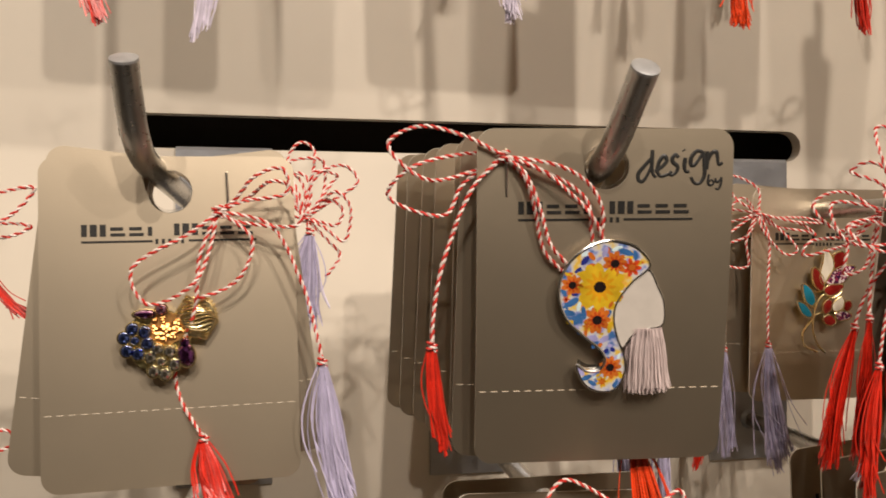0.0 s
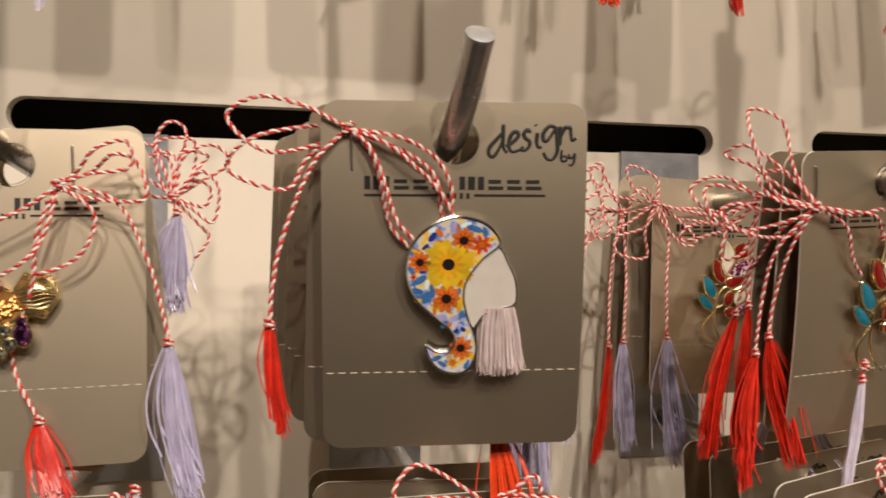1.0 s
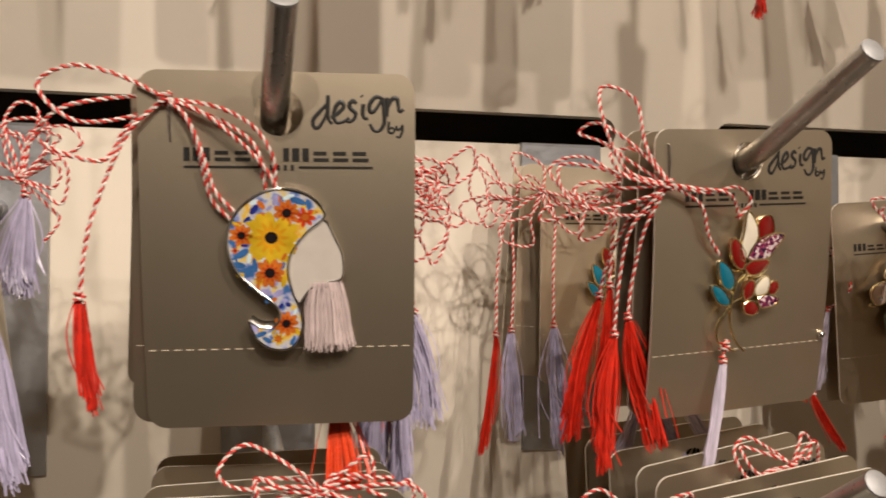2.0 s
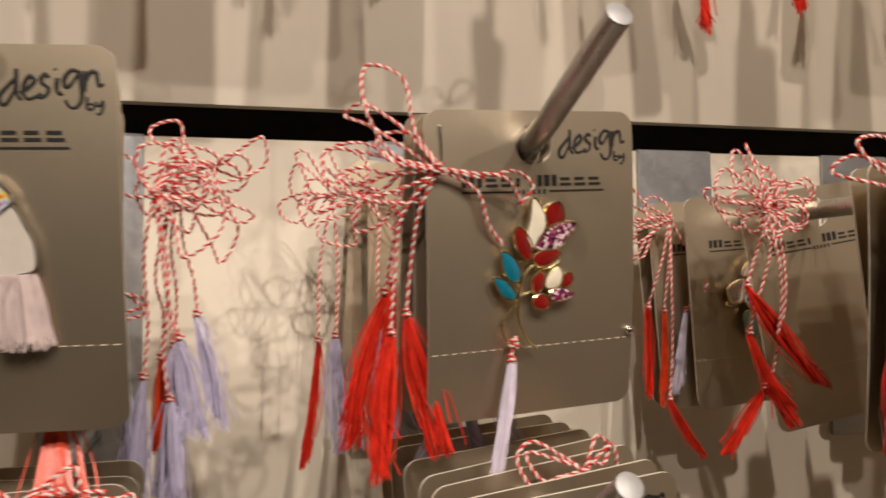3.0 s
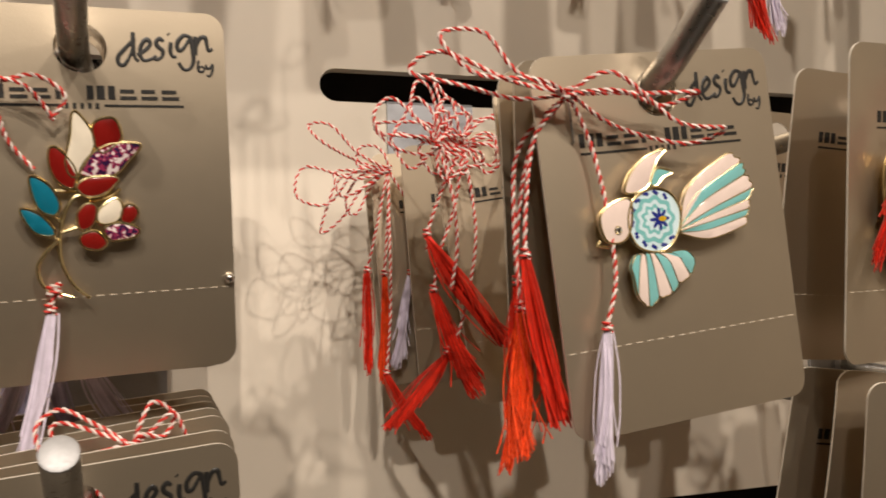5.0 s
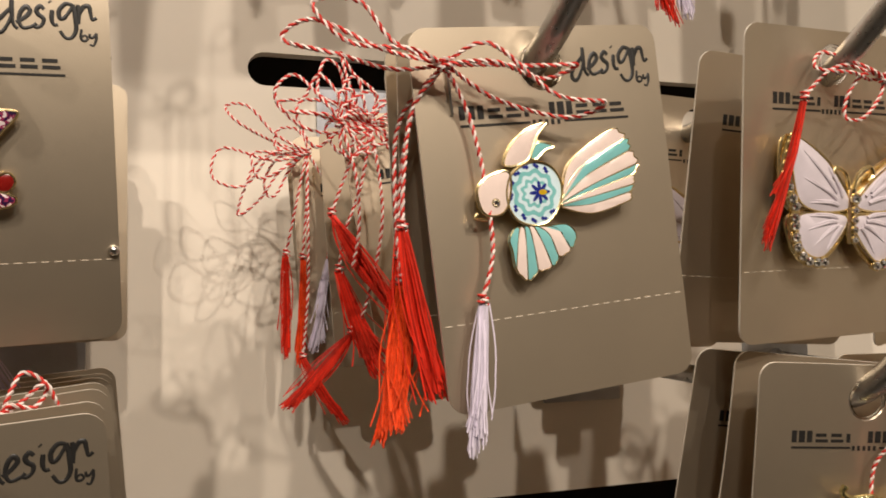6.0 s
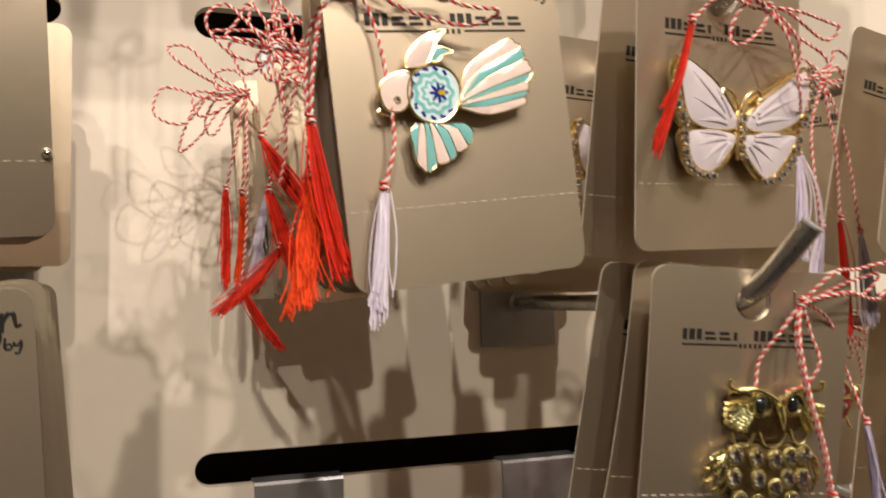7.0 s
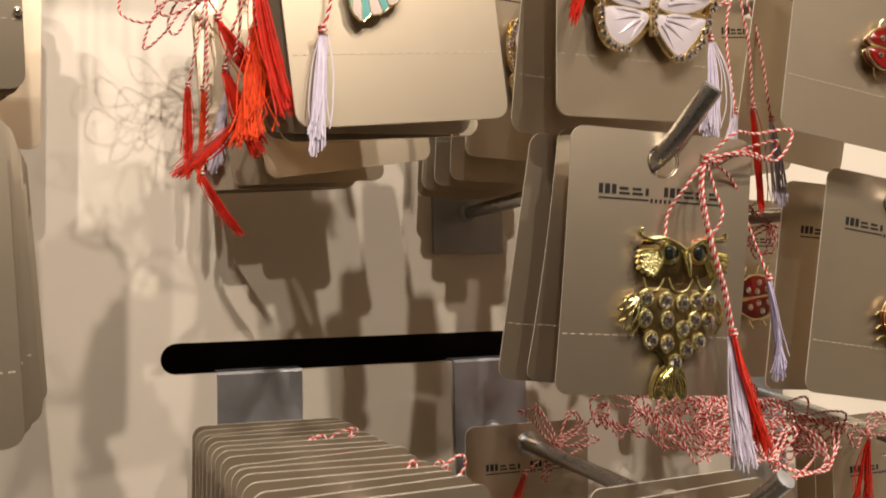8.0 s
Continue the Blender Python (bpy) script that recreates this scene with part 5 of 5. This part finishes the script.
# butterfly brooch
b = butterfly = brooch(A5, "gold butterfly brooch with pearly white wings and crystal edges")
b.matrix_basis = A5.matrix_basis @ pose(-0.0040, 0, 0.0012)
WINGS = ([(-12.9, -21.8), (-3.3, -26.4), (3.0, -32.8), (5.8, -38.1), (-3.1, -39.1), (-10.1, -36.7), (-12.6, -29.6)], [(31.4, -21.8), (32.4, -27.1), (28.5, -34.8), (18.9, -39.0), (8.6, -38.0), (13.1, -32.3), (22.5, -26.3)],
         [(-10.0, -40.0), (-1.3, -39.6), (5.0, -40.9), (2.3, -45.7), (-3.0, -49.9), (-8.2, -48.6), (-10.6, -44.0)], [(7.7, -40.8), (17.0, -40.4), (26.6, -40.1), (24.7, -44.4), (20.9, -48.8), (16.2, -51.9), (9.6, -46.2)])
HOLD = ((4.6, -37.8), (8.2, -37.8), (4.4, -41.2), (8.2, -41.2))
for pts in ([(-15.4, -20.2), (-3.4, -24.6), (4.5, -32.5), (6.0, -39.5), (-13.0, -39.0), (-17.0, -30.0)], [(34.4, -20.0), (22.6, -24.4), (9.0, -32.5), (6.6, -39.5), (30.0, -38.0), (35.0, -28.0)], [(-13.2, -39.5), (6.0, -39.5), (4.0, -46.5), (-3.2, -52.0), (-9.0, -51.5), (-13.0, -47.0)], [(29.6, -39.5), (6.8, -39.5), (9.0, -47.0), (16.0, -53.6), (21.6, -52.0), (27.4, -46.0)]):
    piece(b, "gold_plate", pts, GOLD, y0=-2.6, y1=-3.3, dome=0.0, rim_r=0.5, shrink=0.97)
for w, (hx, hz) in zip(WINGS, HOLD):
    w = [(hx + (x - hx) * 1.09, hz + (z - hz) * 1.09) for x, z in w]
    ob = piece(b, "wing", w, PEARL_E, y0=-3.4, y1=-4.5, dome=0.3, rim_r=0.32, shrink=0.95)
    far = sorted(w, key=lambda p: -((p[0] - hx) ** 2 + (p[1] - hz) ** 2))[:4]
    far.sort(key=lambda p: math.atan2(p[1] - hz, p[0] - hx))
    for p in far:
        for q in (0.0, 0.12):
            ex, ez = hx + (p[0] - hx) * (0.80 - q), hz + (p[1] - hz) * (0.80 - q) + 6 * q
            wire(ob, "wing_rib", [(hx + (p[0] - hx) * 0.2, hz + (p[1] - hz) * 0.2, -4.72), ((hx + ex) / 2, (hz + ez) / 2 + 0.4, -4.85), (ex, ez, -4.62)], 0.52, PEARL_E, taper=0.6)
for edge in ([(-14.2, -20.6), (-16.8, -29.9), (-13.6, -37.8)], [(-13.6, -40.5), (-12.6, -48.0), (-8.6, -51.6), (-3.4, -52.0)], [(33.2, -20.4), (34.6, -27.2), (31.0, -36.6)], [(29.4, -41.0), (26.8, -47.2), (21.0, -52.4), (15.6, -53.6)]):
    path = smooth_path([(x / 1000, -0.0036, z / 1000) for x, z in edge], 0.0023)
    back = Shape()
    back.tube(path, 0.0011, 8)
    part("gold_border", back, GOLD, b)
    for q in path:
        crystal(b, "rainbow" if rng.random() < 0.2 else "clear", q.x * 1000, q.z * 1000, -5.0, 1.25)
wire(b, "thorax", [(6.4, -33.5), (6.3, -38), (6.2, -43), (6.3, -47.5)], 1.2, GOLD, y=-4.6)
for z in (-36.0, -39.0, -41.5, -44.0, -46.6):
    crystal(b, "rainbow" if z == -36.0 else "clear", 6.4, z, -5.9, 1.3 if z == -36.0 else 0.9)
wire(b, "antenna", [(5.6, -33.6), (4.2, -29.5), (0.6, -28.0), (-0.4, -30.6), (1.4, -31.6)], 0.55, GOLD, y=-4.4)
wire(b, "antenna", [(7.2, -33.6), (9.0, -29.5), (12.8, -27.6), (14.4, -29.8), (12.4, -31.4)], 0.55, GOLD, y=-4.4)
pin(b, 6, -40, GOLD, 8, -3.6)

# owl brooch
b = brooch(B5, "antique gold owl brooch set with clear crystals")
s = Shape()
s.plate(outline([(-6, -24), (5, -26), (16, -24), (17, -32), (10, -36), (5, -37), (-2, -36), (-7, -32)]), -0.0018, -0.0032, 0.0008)
part("head", s, RECESS_GOLD, b, "gold head plate coloured dark as a shaded recess")
wire(b, "brow", [(-7.8, -20.4), (-8.4, -22.2), (-5.6, -23.6), (0.1, -23.3), (5.5, -25.6), (7.0, -27.2)], 0.85, OLD_GOLD, y=-4.6)
wire(b, "brow", [(19.6, -20.6), (19.6, -22.4), (17.0, -23.0), (12.4, -23.4), (8.6, -25.6), (7.2, -27.2)], 0.85, OLD_GOLD, y=-4.6)
for x, z in ((1.8, -27.4), (11.4, -27.0)):
    s = Shape()
    for r in (3.4, 2.7):
        s.tube([Vector(((x + r * math.cos(2 * math.pi * k / 20)) / 1000, (-4.2 - (3.4 - r)) / 1000, (z + r * math.sin(2 * math.pi * k / 20)) / 1000)) for k in range(20)], 0.00045, 6, closed=True)
    eye = part("eye_ring", s, OLD_GOLD, b)
    s = Shape()
    s.ball((x / 1000, -0.0042, z / 1000), 0.0022, 8, 14, (1, 0.6, 1))
    part("eye", s, mat("black_glass", (0.008, 0.012, 0.010), 0.06, 0, 0.2, 300, coat=1.0, rough_vary=0.02), eye)
wire(b, "beak", [(7.0, -27.5, -5.0), (7.6, -31.0, -5.8), (9.0, -34.2, -4.6)], 1.3, OLD_GOLD, taper=0.75)
for side, cx in ((-1, 0.0), (1, 13.2)):
    for k in range(7):
        a = radians((-150 if side < 0 else -30) + side * (-4 + 11 * (k - 3)))
        n = 9.6 - 0.5 * abs(k - 3)
        x1, z1 = cx + n * math.cos(a), -27.4 + n * math.sin(a)
        s = Shape()
        turn = math.degrees(a)
        s.plate(oval((cx + x1) / 2000, (-27.4 + z1) / 2000, n * 0.52 / 1000, 0.00105, 14, turn), -0.0026, (-4.4 - 0.25 * (k % 2)) / 1000, 0.0005)
        fe = part("cheek_feather", s, OLD_GOLD, b)
        for j in range(6):
            u = 0.3 + 0.11 * j
            px, pz = cx + (x1 - cx) * u, -27.4 + (z1 + 27.4) * u
            for v in (-1, 1):
                wire(fe, "barb", [(px, pz, -5.15), (px + 0.9 * math.cos(a + v * 0.9), pz + 0.9 * math.sin(a + v * 0.9), -4.8)], 0.16, OLD_GOLD)
for x, z, r in ((-2.7, -36.6, 3.4), (6.3, -36.6, 4.0), (14.6, -35.6, 3.0)):
    wire(b, "neck_loop", [(x - r, z + 1.6), (x - r * 0.6, z - 1.6), (x, z - 2.4), (x + r * 0.6, z - 1.6), (x + r, z + 1.6)], 0.42, OLD_GOLD, y=-3.6)
s = Shape()
s.plate(outline([(-6, -39), (6, -38.5), (18, -39), (17.5, -48), (13, -57), (6.5, -62), (1, -58), (-5, -50)]), -0.0018, -0.0030, 0.0006)
part("breast", s, RECESS_GOLD, b, "gold breast plate coloured dark as a shaded recess")
for x, z in ((-4.6, -41.2), (1.7, -41.8), (7.4, -42.2), (12.0, -41.8), (16.2, -41.0), (-4.6, -47.2), (2.7, -47.6), (8.0, -50.2), (11.8, -47.4), (16.3, -47.4), (-2.2, -53.6), (3.2, -54.6), (13.6, -53.8), (9.6, -56.2), (6.2, -60.4)):
    s = Shape()
    s.plate(outline([(x - 1.9, z + 1.4), (x, z + 2.6), (x + 1.9, z + 1.4), (x + 1.8, z - 1.6), (x, z - 3.2), (x - 1.8, z - 1.6)]), -0.0026, -0.0036, 0.0002)
    cell = part("scale", s, OLD_GOLD, b)
    crystal(cell, "clear", x, z + 0.1, -4.0, 1.95, 2.35, 0, True)
for sx, sz, tips in ((-6.4, -40.0, ((-9.0, -40.2), (-11.6, -42.0), (-13.2, -45.0), (-12.8, -48.4), (-10.6, -51.0), (-8.2, -52.0))), (17.8, -40.4, ((19.4, -41.0), (20.8, -43.6), (21.4, -46.6), (21.0, -49.4), (19.4, -51.6)))):
    for tx, tz in tips:
        nx, nz = -(tz - sz) * 0.13, (tx - sx) * 0.13
        vane = Shape()
        vane.tube(smooth_path([(sx / 1000, -0.0030, sz / 1000), ((sx * 0.4 + tx * 0.6 + nx) / 1000, -0.0040, (sz * 0.4 + tz * 0.6 + nz) / 1000), (tx / 1000, -0.0032, tz / 1000), ((sx * 0.4 + tx * 0.6 - nx) / 1000, -0.0040, (sz * 0.4 + tz * 0.6 - nz) / 1000)], 0.0006, True), 0.00034, 6, closed=True)
        part("wing_vane", vane, OLD_GOLD, b)
for x, turn in ((1.6, -14), (5.0, 0), (8.4, 14)):
    s = Shape()
    s.plate(oval(x / 1000, -0.0667, 0.0022, 0.0056, 16, turn), -0.0018, -0.0038, 0.0008)
    ob = part("tail_feather", s, OLD_GOLD, b)
    for k in (-1, 0, 1):
        wire(ob, "vane", [(5.0 + k * 0.3, -61.8, -4.4), (x + k * 1.0, -66, -4.8), (x + k * 0.6 + (x - 5) * 0.3, -71.0, -4.0)], 0.3, OLD_GOLD)
pin(b, 5, -40, OLD_GOLD, 5, -2.2)


# ladybird brooches
def ladybird(card, cx, cz, turn, size=1.0):
    b = brooch(card, "gold ladybird brooch with red enamel wings and crystals")
    b.matrix_basis = card.matrix_basis @ pose(cx / 1000, 0, cz / 1000, 0, turn, 0) @ Matrix.Diagonal((size, 1, size, 1))
    for sgn in (-1, 1):
        w = piece(b, "wing_case", [(6.5, sgn * 0.6), (3.5, sgn * 5.6), (-2.5, sgn * 6.6), (-7.5, sgn * 3.6), (-7.0, sgn * 0.6)], RED_E, y0=-2.0, y1=-4.0, dome=1.0, rim_r=0.5)
        for x, z in ((-4.0, 2.6), (0.4, 4.4), (3.2, 2.0), (-0.8, 1.8)):
            crystal(w, "clear", x, sgn * z, -5.0, 0.8)
    s = Shape()
    s.ball((0.0095, -0.0034, 0), 0.0030, 8, 12, (1, 0.7, 1))
    h = part("head", s, GOLD, b)
    crystal(h, "rainbow", 9.6, 0.0, -5.6, 1.0)
    for sgn in (-1, 1):
        wire(b, "antenna", [(11.2, sgn * 1.2), (13.6, sgn * 2.6), (14.4, sgn * 4.4)], 0.4, GOLD)
        for x in (-4, 1, 5):
            wire(b, "leg", [(x, sgn * 5.2), (x + 0.6, sgn * 8.2), (x + 1.6, sgn * 9.4)], 0.45, GOLD, y=-2.4)
    pin(b, 0, 0, GOLD, 4, -2.0)


ladybird(B6B, 7.0, -35.0, -8, 1.45)
ladybird(A6, 7.0, -38.0, 0, 1.1)
ladybird(B6, 4.0, -42.0, 80)
ladybird(C5B, 2.0, -36.0, 10)

copy_thing(tulip, A3B.matrix_basis)
copy_thing(fish, A4B.matrix_basis @ pose(0.004, 0, -0.001))
copy_thing(butterfly, A5B.matrix_basis)
